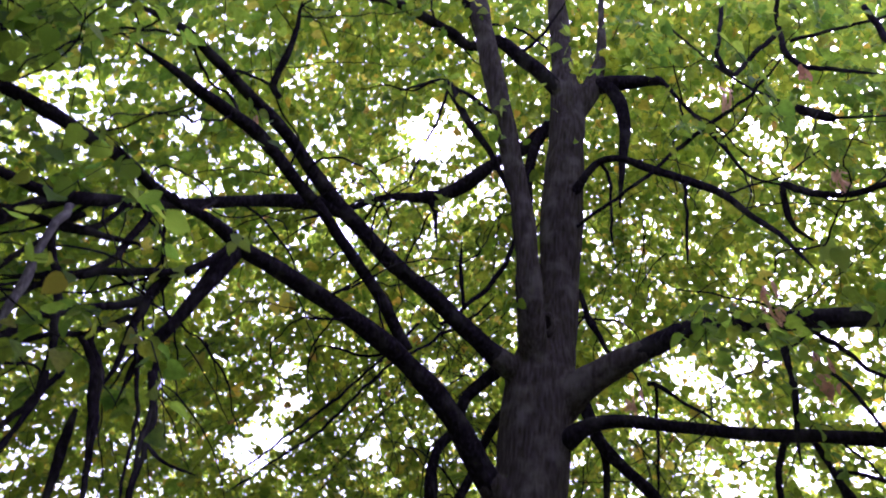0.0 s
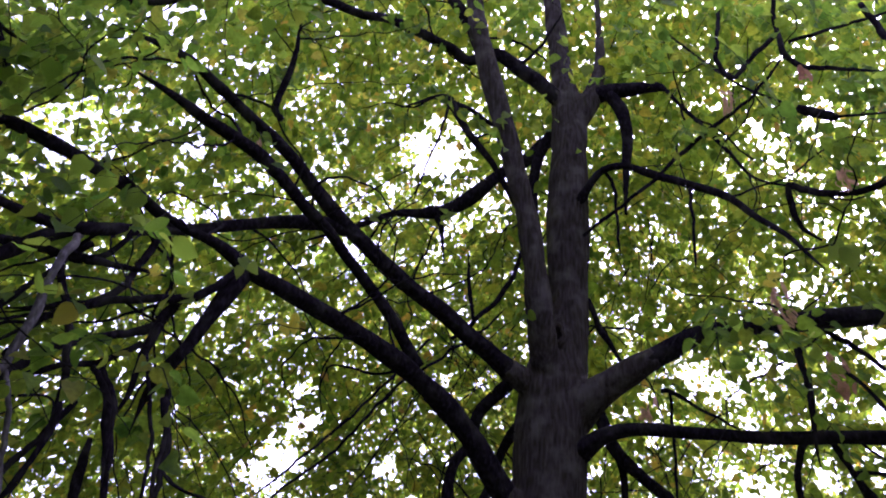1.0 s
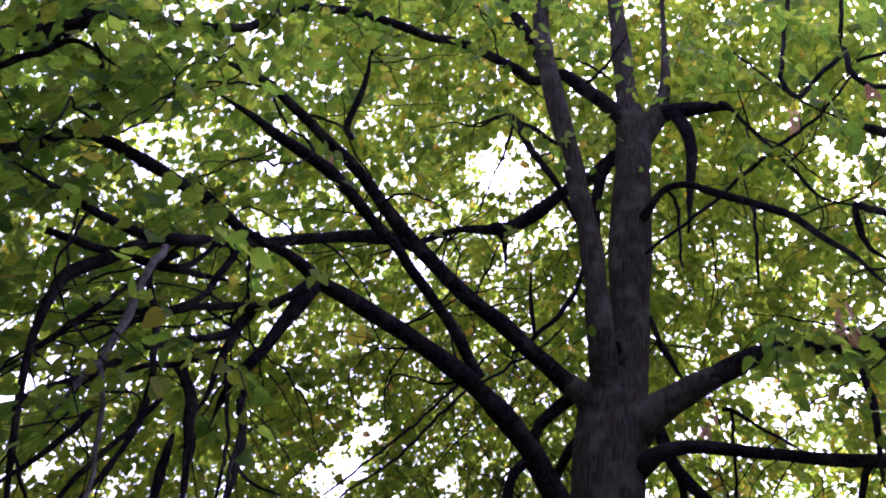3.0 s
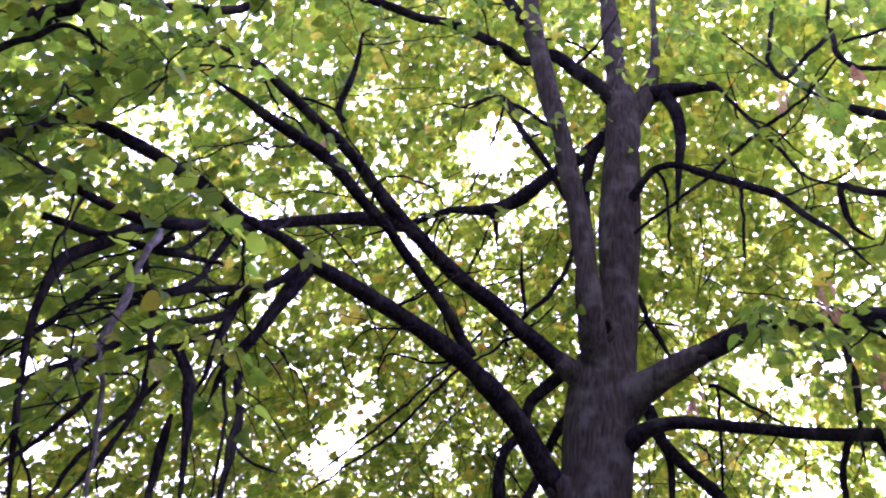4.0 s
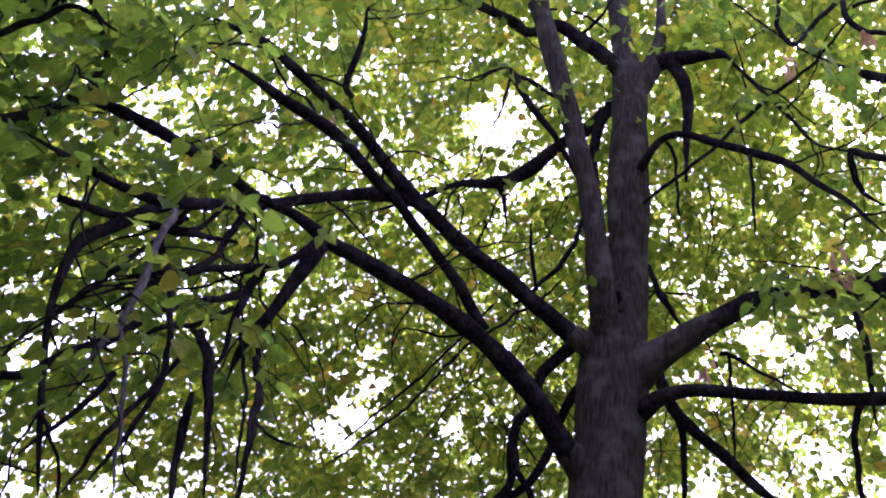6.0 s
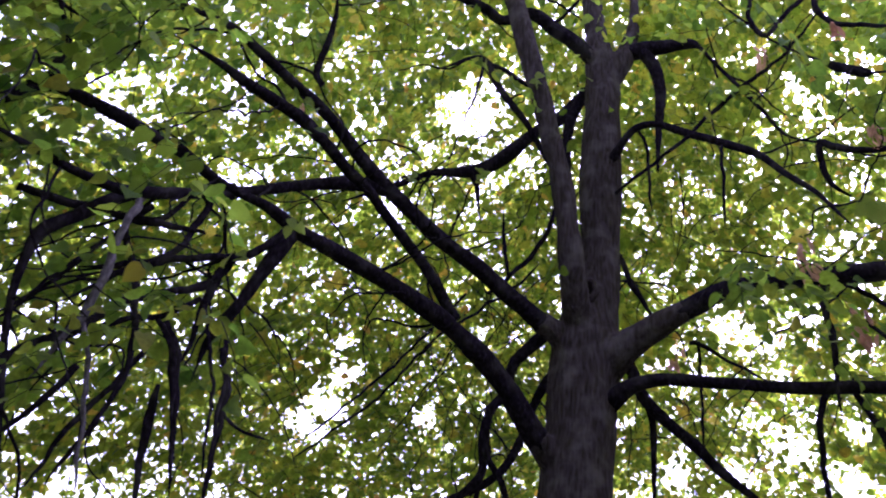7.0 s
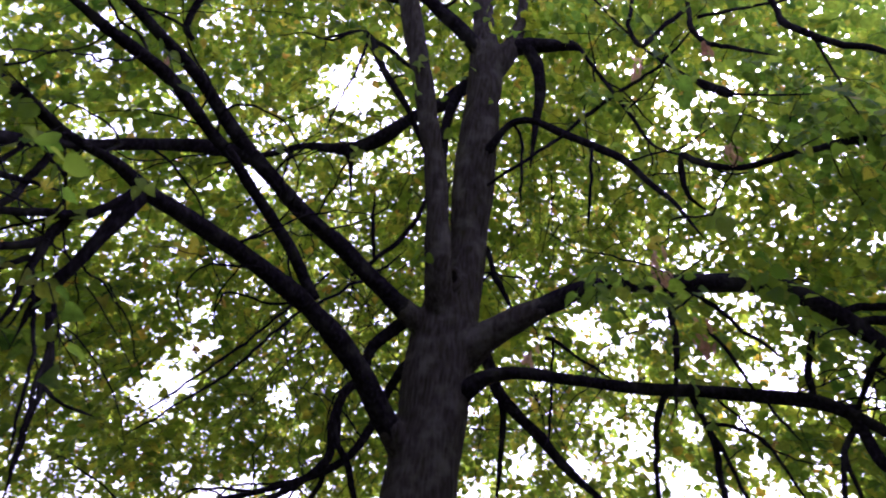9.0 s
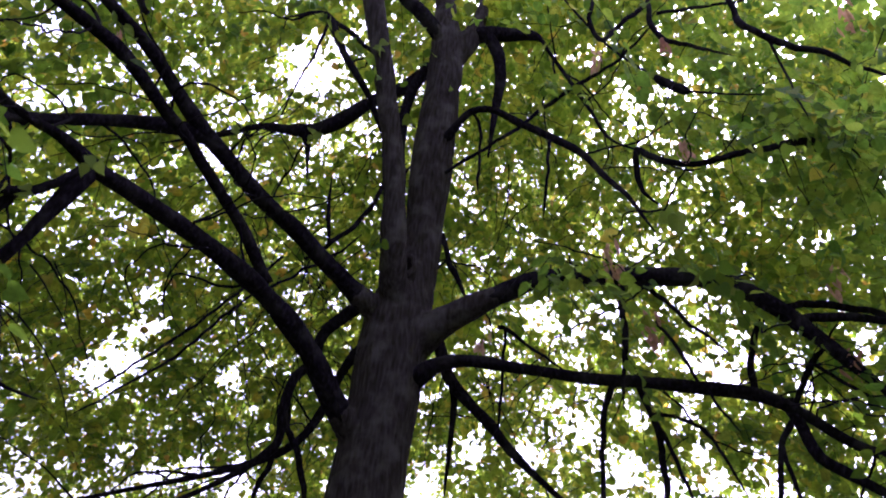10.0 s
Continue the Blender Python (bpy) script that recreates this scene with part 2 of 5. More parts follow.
trunk = grown_together("trunk", tree, [
    wood("trunk", None, [(0.505, 4.226, -0.150, 0.4000), (0.520, 4.242, 0.060, 0.3400), (0.538, 4.260, 0.300, 0.2900), (0.581, 4.304, 0.900, 0.2620), (0.692, 4.420, 2.453, 0.2159), (0.715, 4.448, 2.810, 0.2110), (0.743, 4.473, 3.164, 0.2132), (0.808, 4.496, 3.512, 0.1646), (0.844, 4.517, 3.843, 0.1373), (0.847, 4.534, 4.150, 0.1417), (0.856, 4.560, 4.624, 0.1486), (0.875, 4.585, 5.144, 0.1434), (0.864, 4.600, 5.479, 0.1217), (0.831, 4.627, 5.813, 0.0897), (0.798, 4.664, 6.303, 0.0819), (0.761, 4.693, 6.724, 0.0728), (0.716, 4.737, 7.412, 0.0718), (0.661, 4.800, 8.543, 0.0836)], BARK, 0.05, 0.04),
    wood("stem", None, [(0.836, 4.650, 2.736, 0.0680), (0.761, 4.500, 3.033, 0.0921), (0.687, 4.360, 3.227, 0.0983), (0.629, 4.260, 3.437, 0.0935), (0.586, 4.190, 3.741, 0.0814), (0.533, 4.180, 4.134, 0.0737), (0.436, 4.170, 4.555, 0.0729), (0.327, 4.160, 4.988, 0.0778), (0.208, 4.193, 5.497, 0.0778), (0.114, 4.221, 5.967, 0.0706), (0.065, 4.252, 6.552, 0.0676), (-0.071, 4.300, 7.584, 0.0638)], BARK, 0.05, 0.04),
    wood("stem", None, [(0.887, 4.580, 5.221, 0.0849), (0.981, 4.560, 5.403, 0.0902), (1.067, 4.577, 5.621, 0.0789), (1.129, 4.597, 5.906, 0.0495), (1.142, 4.623, 6.299, 0.0326), (1.140, 4.648, 6.718, 0.0241), (1.147, 4.700, 7.645, 0.0181)], BARK, 0.05, 0.04),
    collar([(0.667, 4.450, 3.132, 0.0737), (0.475, 4.350, 3.199, 0.0759), (0.265, 4.245, 3.317, 0.0633), (0.029, 4.122, 3.461, 0.0598), (-0.221, 3.996, 3.584, 0.0590), (-0.418, 3.888, 3.710, 0.0586)], 0.30, 1.35),
    collar([(0.636, 4.420, 2.285, 0.0890), (0.429, 4.280, 2.491, 0.0803), (0.263, 4.173, 2.703, 0.0721), (0.070, 4.069, 2.887, 0.0679), (-0.072, 4.000, 2.990, 0.0636), (-0.236, 3.834, 3.056, 0.0592)], 0.35, 1.30),
    collar([(0.911, 4.700, 5.371, 0.0551), (0.737, 4.850, 5.303, 0.0600), (0.585, 4.860, 5.132, 0.0554), (0.372, 4.873, 4.977, 0.0508), (0.166, 4.887, 4.760, 0.0616), (-0.059, 4.900, 4.622, 0.0534)], 0.20, 1.20),
    collar([(0.847, 4.580, 5.461, 0.0662), (0.695, 4.500, 5.556, 0.0621), (0.530, 4.515, 5.711, 0.0552), (0.306, 4.534, 5.898, 0.0501), (0.088, 4.550, 5.825, 0.0400), (-0.052, 4.470, 5.854, 0.0396)], 0.20, 1.20),
    collar([(0.864, 4.500, 4.502, 0.0511), (0.924, 4.400, 4.527, 0.0407), (0.975, 4.339, 4.612, 0.0310), (1.049, 4.275, 4.683, 0.0270), (1.173, 4.200, 4.675, 0.0266), (1.308, 4.092, 4.553, 0.0314)], 0.12, 1.40),
    collar([(0.802, 4.450, 2.969, 0.1397), (0.930, 4.320, 3.076, 0.1100), (1.048, 4.243, 3.153, 0.0898), (1.178, 4.159, 3.230, 0.0789), (1.348, 4.050, 3.316, 0.0644), (1.482, 3.951, 3.373, 0.0502)], 0.70, 1.12),
    collar([(0.767, 4.450, 2.684, 0.0790), (0.886, 4.300, 2.769, 0.0631), (0.986, 4.237, 2.837, 0.0485), (1.155, 4.148, 2.858, 0.0393), (1.416, 4.000, 2.822, 0.0353), (1.675, 3.900, 2.788, 0.0344)], 0.22, 1.35),
], BARK, "grey-brown fissured trunk that forks into upright stems", 0.013)
limb_1 = wood("limb", tree, [(0.667, 4.450, 3.132, 0.0641), (0.475, 4.350, 3.199, 0.0660), (0.265, 4.245, 3.317, 0.0551), (0.029, 4.122, 3.461, 0.0520), (-0.221, 3.996, 3.584, 0.0513), (-0.418, 3.888, 3.710, 0.0510), (-0.573, 3.800, 3.815, 0.0494), (-0.709, 3.705, 3.926, 0.0428), (-0.836, 3.611, 4.044, 0.0388), (-0.978, 3.511, 4.154, 0.0372), (-1.147, 3.400, 4.248, 0.0344), (-1.279, 3.216, 4.278, 0.0309), (-1.387, 3.050, 4.293, 0.0252), (-1.540, 2.961, 4.305, 0.0146), (-1.639, 2.900, 4.316, 0.0077)])
limb_2 = wood("limb", tree, [(0.636, 4.420, 2.285, 0.0819), (0.429, 4.280, 2.491, 0.0739), (0.263, 4.173, 2.703, 0.0663), (0.070, 4.069, 2.887, 0.0625), (-0.072, 4.000, 2.990, 0.0585), (-0.236, 3.834, 3.056, 0.0545), (-0.492, 3.570, 3.115, 0.0493), (-0.741, 3.287, 3.141, 0.0443), (-0.850, 3.150, 3.139, 0.0385), (-0.928, 3.114, 3.181, 0.0340), (-1.033, 3.065, 3.238, 0.0265), (-1.155, 3.012, 3.270, 0.0211), (-1.268, 2.959, 3.325, 0.0146), (-1.384, 2.900, 3.403, 0.0094)])
wood("branch", limb_2, [(-0.879, 3.150, 3.157, 0.0395), (-0.928, 3.120, 3.046, 0.0410), (-0.995, 3.090, 2.862, 0.0319), (-1.042, 3.068, 2.739, 0.0279), (-1.084, 3.050, 2.646, 0.0294), (-1.204, 3.200, 2.567, 0.0217), (-1.220, 3.200, 2.497, 0.0118), (-1.227, 3.200, 2.452, 0.0064)])
limb_3 = wood("limb", tree, [(-0.079, 4.000, 3.067, 0.0360), (-0.171, 3.970, 3.194, 0.0362), (-0.263, 3.887, 3.313, 0.0349), (-0.392, 3.788, 3.437, 0.0333), (-0.518, 3.693, 3.551, 0.0318), (-0.636, 3.600, 3.664, 0.0316), (-0.754, 3.511, 3.742, 0.0339), (-0.907, 3.387, 3.858, 0.0384), (-1.023, 3.298, 3.922, 0.0379), (-1.159, 3.200, 3.962, 0.0361), (-1.263, 3.125, 3.984, 0.0308), (-1.385, 3.029, 4.024, 0.0210), (-1.485, 2.950, 4.043, 0.0115)])
branch_4 = wood("branch", tree, [(-0.522, 3.820, 3.786, 0.0447), (-0.725, 3.750, 3.786, 0.0441), (-0.928, 3.559, 3.652, 0.0362), (-1.099, 3.367, 3.498, 0.0301), (-1.227, 3.200, 3.372, 0.0247), (-1.310, 3.031, 3.259, 0.0258), (-1.417, 2.750, 3.092, 0.0297), (-1.528, 2.659, 3.049, 0.0247), (-1.610, 2.590, 3.049, 0.0221), (-1.688, 2.519, 3.055, 0.0197), (-1.808, 2.400, 3.079, 0.0153)])
limb_5 = wood("limb", tree, [(0.911, 4.700, 5.371, 0.0512), (0.737, 4.850, 5.303, 0.0558), (0.585, 4.860, 5.132, 0.0515), (0.372, 4.873, 4.977, 0.0472), (0.166, 4.887, 4.760, 0.0573), (-0.059, 4.900, 4.622, 0.0497), (-0.371, 4.861, 4.563, 0.0263), (-0.605, 4.827, 4.424, 0.0241), (-0.795, 4.800, 4.324, 0.0170)])
wood("twig", limb_5, [(-0.081, 4.900, 4.630, 0.0339), (-0.030, 4.876, 4.497, 0.0250), (-0.008, 4.850, 4.339, 0.0123)])
branch_6 = wood("branch", tree, [(0.774, 4.800, 5.380, 0.0400), (0.648, 4.738, 4.999, 0.0427), (0.626, 4.667, 4.575, 0.0325), (0.668, 4.600, 4.214, 0.0234)])
branch_7 = wood("branch", tree, [(0.514, 4.360, 4.305, 0.0151), (0.432, 4.340, 4.442, 0.0191), (0.286, 4.308, 4.695, 0.0233), (0.117, 4.279, 4.908, 0.0276), (-0.030, 4.250, 5.152, 0.0360), (-0.140, 4.224, 5.160, 0.0160), (-0.235, 4.200, 5.090, 0.0119)])
wood("twig", branch_7, [(-0.030, 4.250, 5.152, 0.0180), (0.148, 4.274, 5.087, 0.0180), (0.334, 4.300, 4.985, 0.0139)])
wood("twig", branch_7, [(-0.037, 4.250, 5.141, 0.0140), (-0.079, 4.266, 4.884, 0.0098), (-0.156, 4.283, 4.625, 0.0077), (-0.212, 4.300, 4.379, 0.0056)])
limb_8 = wood("limb", tree, [(0.847, 4.580, 5.461, 0.0662), (0.695, 4.500, 5.556, 0.0621), (0.530, 4.515, 5.711, 0.0552), (0.306, 4.534, 5.898, 0.0501), (0.088, 4.550, 5.825, 0.0400), (-0.052, 4.470, 5.854, 0.0396), (-0.275, 4.346, 5.862, 0.0389), (-0.530, 4.200, 5.846, 0.0323), (-0.720, 4.100, 5.773, 0.0331), (-0.965, 3.963, 5.741, 0.0325), (-1.269, 3.785, 5.658, 0.0315), (-1.539, 3.612, 5.486, 0.0285), (-1.675, 3.500, 5.288, 0.0276), (-1.784, 3.384, 5.036, 0.0281), (-2.012, 3.197, 4.833, 0.0252), (-2.215, 3.009, 4.663, 0.0210), (-2.410, 2.800, 4.495, 0.0170)])
branch_9 = wood("branch", tree, [(0.152, 4.320, 5.778, 0.0513), (0.062, 4.284, 5.978, 0.0519), (-0.073, 4.247, 6.153, 0.0436), (-0.232, 4.200, 6.394, 0.0309)])
wood("twig", limb_8, [(0.421, 4.520, 5.716, 0.0153), (0.582, 4.425, 5.836, 0.0131), (0.660, 4.366, 5.935, 0.0109), (0.736, 4.300, 6.055, 0.0087)])
wood("twig", limb_8, [(0.160, 4.400, 5.915, 0.0109), (0.360, 4.437, 5.984, 0.0111), (0.543, 4.472, 5.936, 0.0111), (0.668, 4.500, 5.857, 0.0088)])
branch_10 = wood("branch", tree, [(0.864, 4.500, 4.502, 0.0450), (0.924, 4.400, 4.527, 0.0358), (0.975, 4.339, 4.612, 0.0273), (1.049, 4.275, 4.683, 0.0238), (1.173, 4.200, 4.675, 0.0234), (1.308, 4.092, 4.553, 0.0276), (1.522, 3.900, 4.343, 0.0261), (1.677, 3.793, 4.205, 0.0238), (1.780, 3.689, 4.013, 0.0200), (1.876, 3.590, 3.852, 0.0150), (1.933, 3.500, 3.683, 0.0106)])
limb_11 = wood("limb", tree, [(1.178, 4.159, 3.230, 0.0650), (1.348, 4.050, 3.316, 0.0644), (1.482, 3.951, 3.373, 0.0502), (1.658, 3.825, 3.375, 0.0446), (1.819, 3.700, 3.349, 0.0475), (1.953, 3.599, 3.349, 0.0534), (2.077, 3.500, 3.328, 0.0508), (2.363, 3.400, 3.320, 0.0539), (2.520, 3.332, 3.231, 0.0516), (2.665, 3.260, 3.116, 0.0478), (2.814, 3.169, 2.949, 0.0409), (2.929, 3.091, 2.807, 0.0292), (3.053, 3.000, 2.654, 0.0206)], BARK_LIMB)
limb_12 = wood("limb", tree, [(0.767, 4.450, 2.684, 0.0790), (0.886, 4.300, 2.769, 0.0631), (0.986, 4.237, 2.837, 0.0485), (1.155, 4.148, 2.858, 0.0393), (1.416, 4.000, 2.822, 0.0353), (1.675, 3.900, 2.788, 0.0344), (1.923, 3.800, 2.780, 0.0362), (2.100, 3.750, 2.784, 0.0357), (2.400, 3.680, 2.783, 0.0413), (2.559, 3.601, 2.771, 0.0422), (2.698, 3.527, 2.735, 0.0389), (2.844, 3.433, 2.643, 0.0326), (2.982, 3.326, 2.516, 0.0290), (3.116, 3.230, 2.441, 0.0257), (3.282, 3.100, 2.344, 0.0175)])
wood("branch", limb_12, [(2.796, 3.520, 2.730, 0.0402), (2.804, 3.442, 2.585, 0.0330), (2.817, 3.344, 2.417, 0.0318), (2.895, 3.251, 2.332, 0.0309), (2.995, 3.129, 2.238, 0.0272), (3.085, 3.000, 2.144, 0.0183)])
wood("branch", limb_11, [(2.633, 3.280, 3.162, 0.0213), (2.755, 3.230, 3.200, 0.0228), (2.912, 3.165, 3.200, 0.0211), (3.101, 3.079, 3.154, 0.0178), (3.270, 3.000, 3.115, 0.0117)])
wood("branch", limb_11, [(2.691, 3.250, 3.108, 0.0272), (2.827, 3.159, 3.112, 0.0253), (3.031, 3.011, 3.089, 0.0203), (3.161, 2.900, 3.035, 0.0127)])
wood("twig", limb_12, [(1.931, 3.830, 2.794, 0.0224), (1.864, 3.824, 2.644, 0.0173), (1.838, 3.812, 2.376, 0.0153), (1.836, 3.800, 2.111, 0.0119)])
wood("twig", limb_12, [(2.041, 3.800, 2.778, 0.0160), (2.105, 3.748, 2.601, 0.0156), (2.183, 3.685, 2.403, 0.0121), (2.262, 3.600, 2.145, 0.0087)])
wood("twig", limb_12, [(2.105, 3.780, 2.614, 0.0110), (2.253, 3.738, 2.605, 0.0110), (2.407, 3.685, 2.524, 0.0093), (2.523, 3.600, 2.276, 0.0074)])
wood("twig", limb_12, [(2.132, 3.780, 2.595, 0.0188), (2.158, 3.748, 2.409, 0.0199), (2.152, 3.700, 2.140, 0.0148)])
wood("twig", limb_12, [(2.650, 3.600, 2.778, 0.0204), (2.613, 3.557, 2.940, 0.0205), (2.635, 3.500, 3.166, 0.0160)])
wood("twig", limb_12, [(2.834, 3.500, 2.660, 0.0215), (2.706, 3.468, 2.501, 0.0179), (2.606, 3.400, 2.170, 0.0127)])
wood("twig", limb_12, [(2.686, 3.450, 2.466, 0.0148), (2.716, 3.423, 2.295, 0.0130), (2.749, 3.400, 2.159, 0.0099)])
wood("twig", limb_11, [(2.811, 3.500, 2.672, 0.0153), (2.813, 3.413, 2.809, 0.0168), (2.834, 3.330, 2.933, 0.0182), (2.851, 3.300, 2.975, 0.0136)])
wood("twig", limb_11, [(2.806, 3.300, 2.890, 0.0120), (2.865, 3.215, 2.808, 0.0117), (2.938, 3.100, 2.706, 0.0099)])
wood("twig", limb_11, [(1.897, 3.700, 3.389, 0.0165), (2.058, 3.602, 3.261, 0.0145), (2.220, 3.471, 3.046, 0.0108), (2.307, 3.400, 2.944, 0.0075)])
wood("twig", limb_11, [(1.879, 3.700, 3.404, 0.0231), (1.911, 3.700, 3.130, 0.0177), (1.917, 3.700, 2.996, 0.0191), (1.914, 3.700, 2.800, 0.0140)])
wood("twig", limb_11, [(2.054, 3.600, 3.090, 0.0126), (2.153, 3.540, 2.926, 0.0108), (2.228, 3.479, 2.750, 0.0090), (2.349, 3.400, 2.557, 0.0073)])
branch_13 = wood("branch", tree, [(0.995, 4.700, 3.261, 0.0471), (1.091, 4.750, 3.080, 0.0466), (1.148, 4.703, 2.903, 0.0419), (1.254, 4.653, 2.762, 0.0409), (1.420, 4.582, 2.595, 0.0364), (1.576, 4.505, 2.412, 0.0287), (1.797, 4.400, 2.209, 0.0183)])
wood("branch", branch_13, [(1.187, 4.750, 2.890, 0.0317), (1.210, 4.739, 2.751, 0.0242), (1.209, 4.725, 2.580, 0.0221), (1.196, 4.700, 2.289, 0.0131)])
limb_14 = wood("limb", tree, [(0.581, 4.650, 3.317, 0.0470), (0.432, 4.800, 3.228, 0.0459), (0.310, 4.772, 3.072, 0.0416), (0.264, 4.741, 2.866, 0.0357), (0.172, 4.717, 2.742, 0.0351), (0.135, 4.686, 2.545, 0.0311), (0.134, 4.648, 2.317, 0.0273), (-0.031, 4.606, 2.143, 0.0221), (-0.262, 4.552, 1.978, 0.0156), (-0.484, 4.500, 1.850, 0.0096)])
limb_15 = wood("limb", tree, [(0.645, 4.700, 3.127, 0.0334), (0.554, 4.900, 3.012, 0.0342), (0.462, 4.870, 2.835, 0.0317), (0.385, 4.830, 2.592, 0.0308), (0.223, 4.779, 2.331, 0.0249), (-0.127, 4.706, 2.136, 0.0193), (-0.692, 4.585, 1.930, 0.0125), (-1.042, 4.500, 1.800, 0.0067)])
wood("twig", limb_14, [(0.138, 4.780, 2.672, 0.0214), (0.194, 4.752, 2.427, 0.0226), (0.313, 4.722, 2.184, 0.0221), (0.352, 4.700, 2.008, 0.0150)])
wood("twig", limb_15, [(0.140, 4.800, 2.358, 0.0191), (0.097, 4.757, 2.177, 0.0186), (0.039, 4.700, 1.955, 0.0131)])
branch_16 = wood("branch", tree, [(2.169, 3.750, 3.933, 0.0065), (2.043, 3.720, 3.984, 0.0146), (2.001, 3.700, 4.090, 0.0229), (1.975, 3.650, 4.231, 0.0197), (2.029, 3.606, 4.179, 0.0211), (2.157, 3.503, 4.085, 0.0204), (2.288, 3.400, 4.064, 0.0184), (2.420, 3.300, 4.084, 0.0198), (2.601, 3.233, 4.139, 0.0198), (2.841, 3.144, 4.199, 0.0247), (3.016, 3.079, 4.214, 0.0246), (3.200, 3.003, 4.164, 0.0211), (3.436, 2.900, 4.086, 0.0143)])
branch_17 = wood("branch", tree, [(1.045, 4.580, 5.581, 0.0612), (1.182, 4.509, 5.586, 0.0649), (1.297, 4.450, 5.563, 0.0578), (1.463, 4.321, 5.502, 0.0418), (1.525, 4.266, 5.428, 0.0144), (1.564, 4.200, 5.281, 0.0141), (1.714, 4.085, 4.944, 0.0153), (1.808, 3.999, 4.701, 0.0129), (1.903, 3.902, 4.444, 0.0088), (2.071, 3.800, 4.328, 0.0068)])
wood("branch", branch_17, [(1.179, 4.500, 5.549, 0.0517), (1.255, 4.486, 5.392, 0.0488), (1.283, 4.470, 5.175, 0.0457), (1.261, 4.450, 4.904, 0.0344)])
twig_18 = wood("twig", tree, [(0.894, 4.250, 4.132, 0.0109), (1.057, 4.175, 4.264, 0.0109), (1.294, 4.066, 4.454, 0.0127), (1.634, 3.900, 4.774, 0.0146), (1.883, 3.730, 4.956, 0.0108), (2.035, 3.600, 5.138, 0.0072)])
branch_19 = wood("branch", tree, [(1.624, 4.400, 6.130, 0.0089), (1.880, 4.000, 5.336, 0.0078), (2.021, 3.600, 4.797, 0.0087), (2.066, 3.576, 4.755, 0.0189), (2.107, 3.553, 4.714, 0.0289), (2.206, 3.500, 4.643, 0.0301), (2.234, 3.466, 4.609, 0.0198), (2.249, 3.447, 4.600, 0.0082), (2.379, 3.283, 4.505, 0.0063), (2.500, 3.100, 4.407, 0.0045)])
wood("twig", branch_10, [(1.493, 3.900, 4.328, 0.0122), (1.476, 3.876, 4.079, 0.0101), (1.459, 3.850, 3.832, 0.0082)])
wood("twig", branch_10, [(1.047, 4.300, 4.705, 0.0136), (1.116, 4.300, 4.572, 0.0115), (1.138, 4.300, 4.175, 0.0092)])
twig_20 = wood("twig", tree, [(1.651, 3.400, 5.636, 0.0145), (1.547, 3.367, 5.099, 0.0137), (1.521, 3.349, 4.844, 0.0149), (1.596, 3.336, 4.728, 0.0147), (1.712, 3.321, 4.869, 0.0149), (1.881, 3.300, 5.068, 0.0168), (1.874, 3.262, 4.896, 0.0180), (1.939, 3.208, 4.733, 0.0159), (2.153, 3.100, 4.636, 0.0108)])
wood("twig", twig_20, [(1.881, 3.300, 5.068, 0.0151), (1.861, 3.260, 5.210, 0.0136), (1.881, 3.200, 5.435, 0.0120)])
wood("twig", twig_20, [(1.939, 3.300, 5.006, 0.0134), (2.089, 3.220, 5.020, 0.0115), (2.294, 3.104, 5.027, 0.0097), (2.466, 3.000, 5.049, 0.0079)])
wood("twig", twig_20, [(2.217, 3.000, 5.032, 0.0168), (2.270, 2.940, 4.742, 0.0195), (2.405, 2.888, 4.617, 0.0208), (2.603, 2.823, 4.561, 0.0190), (2.763, 2.766, 4.477, 0.0140), (2.945, 2.700, 4.395, 0.0092)])
wood("twig", twig_20, [(2.453, 2.950, 4.680, 0.0098), (2.511, 2.929, 4.480, 0.0080), (2.587, 2.900, 4.212, 0.0062)])
twig_21 = wood("twig", tree, [(0.988, 4.600, 3.854, 0.0188), (1.065, 4.600, 3.656, 0.0203), (1.128, 4.600, 3.550, 0.0183), (1.188, 4.600, 3.412, 0.0108)])
twig_22 = wood("twig", tree, [(1.344, 4.300, 3.148, 0.0150), (1.414, 4.262, 3.124, 0.0132), (1.526, 4.183, 3.014, 0.0096), (1.645, 4.100, 2.918, 0.0078)])
wood("twig", twig_22, [(1.393, 4.300, 3.142, 0.0100), (1.400, 4.300, 2.923, 0.0097), (1.392, 4.300, 2.575, 0.0078)])
twig_23 = wood("twig", tree, [(-0.969, 3.500, 4.298, 0.0161), (-1.021, 3.480, 4.358, 0.0226), (-0.972, 3.429, 4.529, 0.0212), (-0.939, 3.385, 4.687, 0.0164), (-0.936, 3.350, 4.817, 0.0099)])
wood("twig", twig_23, [(-1.021, 3.480, 4.358, 0.0097), (-1.168, 3.436, 4.389, 0.0096), (-1.284, 3.400, 4.364, 0.0064)])
limb_24 = wood("limb", tree, [(-1.241, 3.200, 3.342, 0.0211), (-1.307, 3.000, 3.344, 0.0252), (-1.401, 2.936, 3.398, 0.0276), (-1.540, 2.847, 3.440, 0.0310), (-1.687, 2.750, 3.484, 0.0318), (-1.855, 2.655, 3.518, 0.0302), (-1.984, 2.578, 3.509, 0.0284), (-2.062, 2.500, 3.373, 0.0263), (-2.145, 2.425, 3.277, 0.0244), (-2.265, 2.300, 3.123, 0.0189)])
wood("branch", limb_24, [(-1.995, 2.600, 3.491, 0.0181), (-1.931, 2.549, 3.601, 0.0168), (-1.884, 2.501, 3.712, 0.0155), (-1.926, 2.452, 3.833, 0.0117), (-1.993, 2.400, 3.951, 0.0091)])
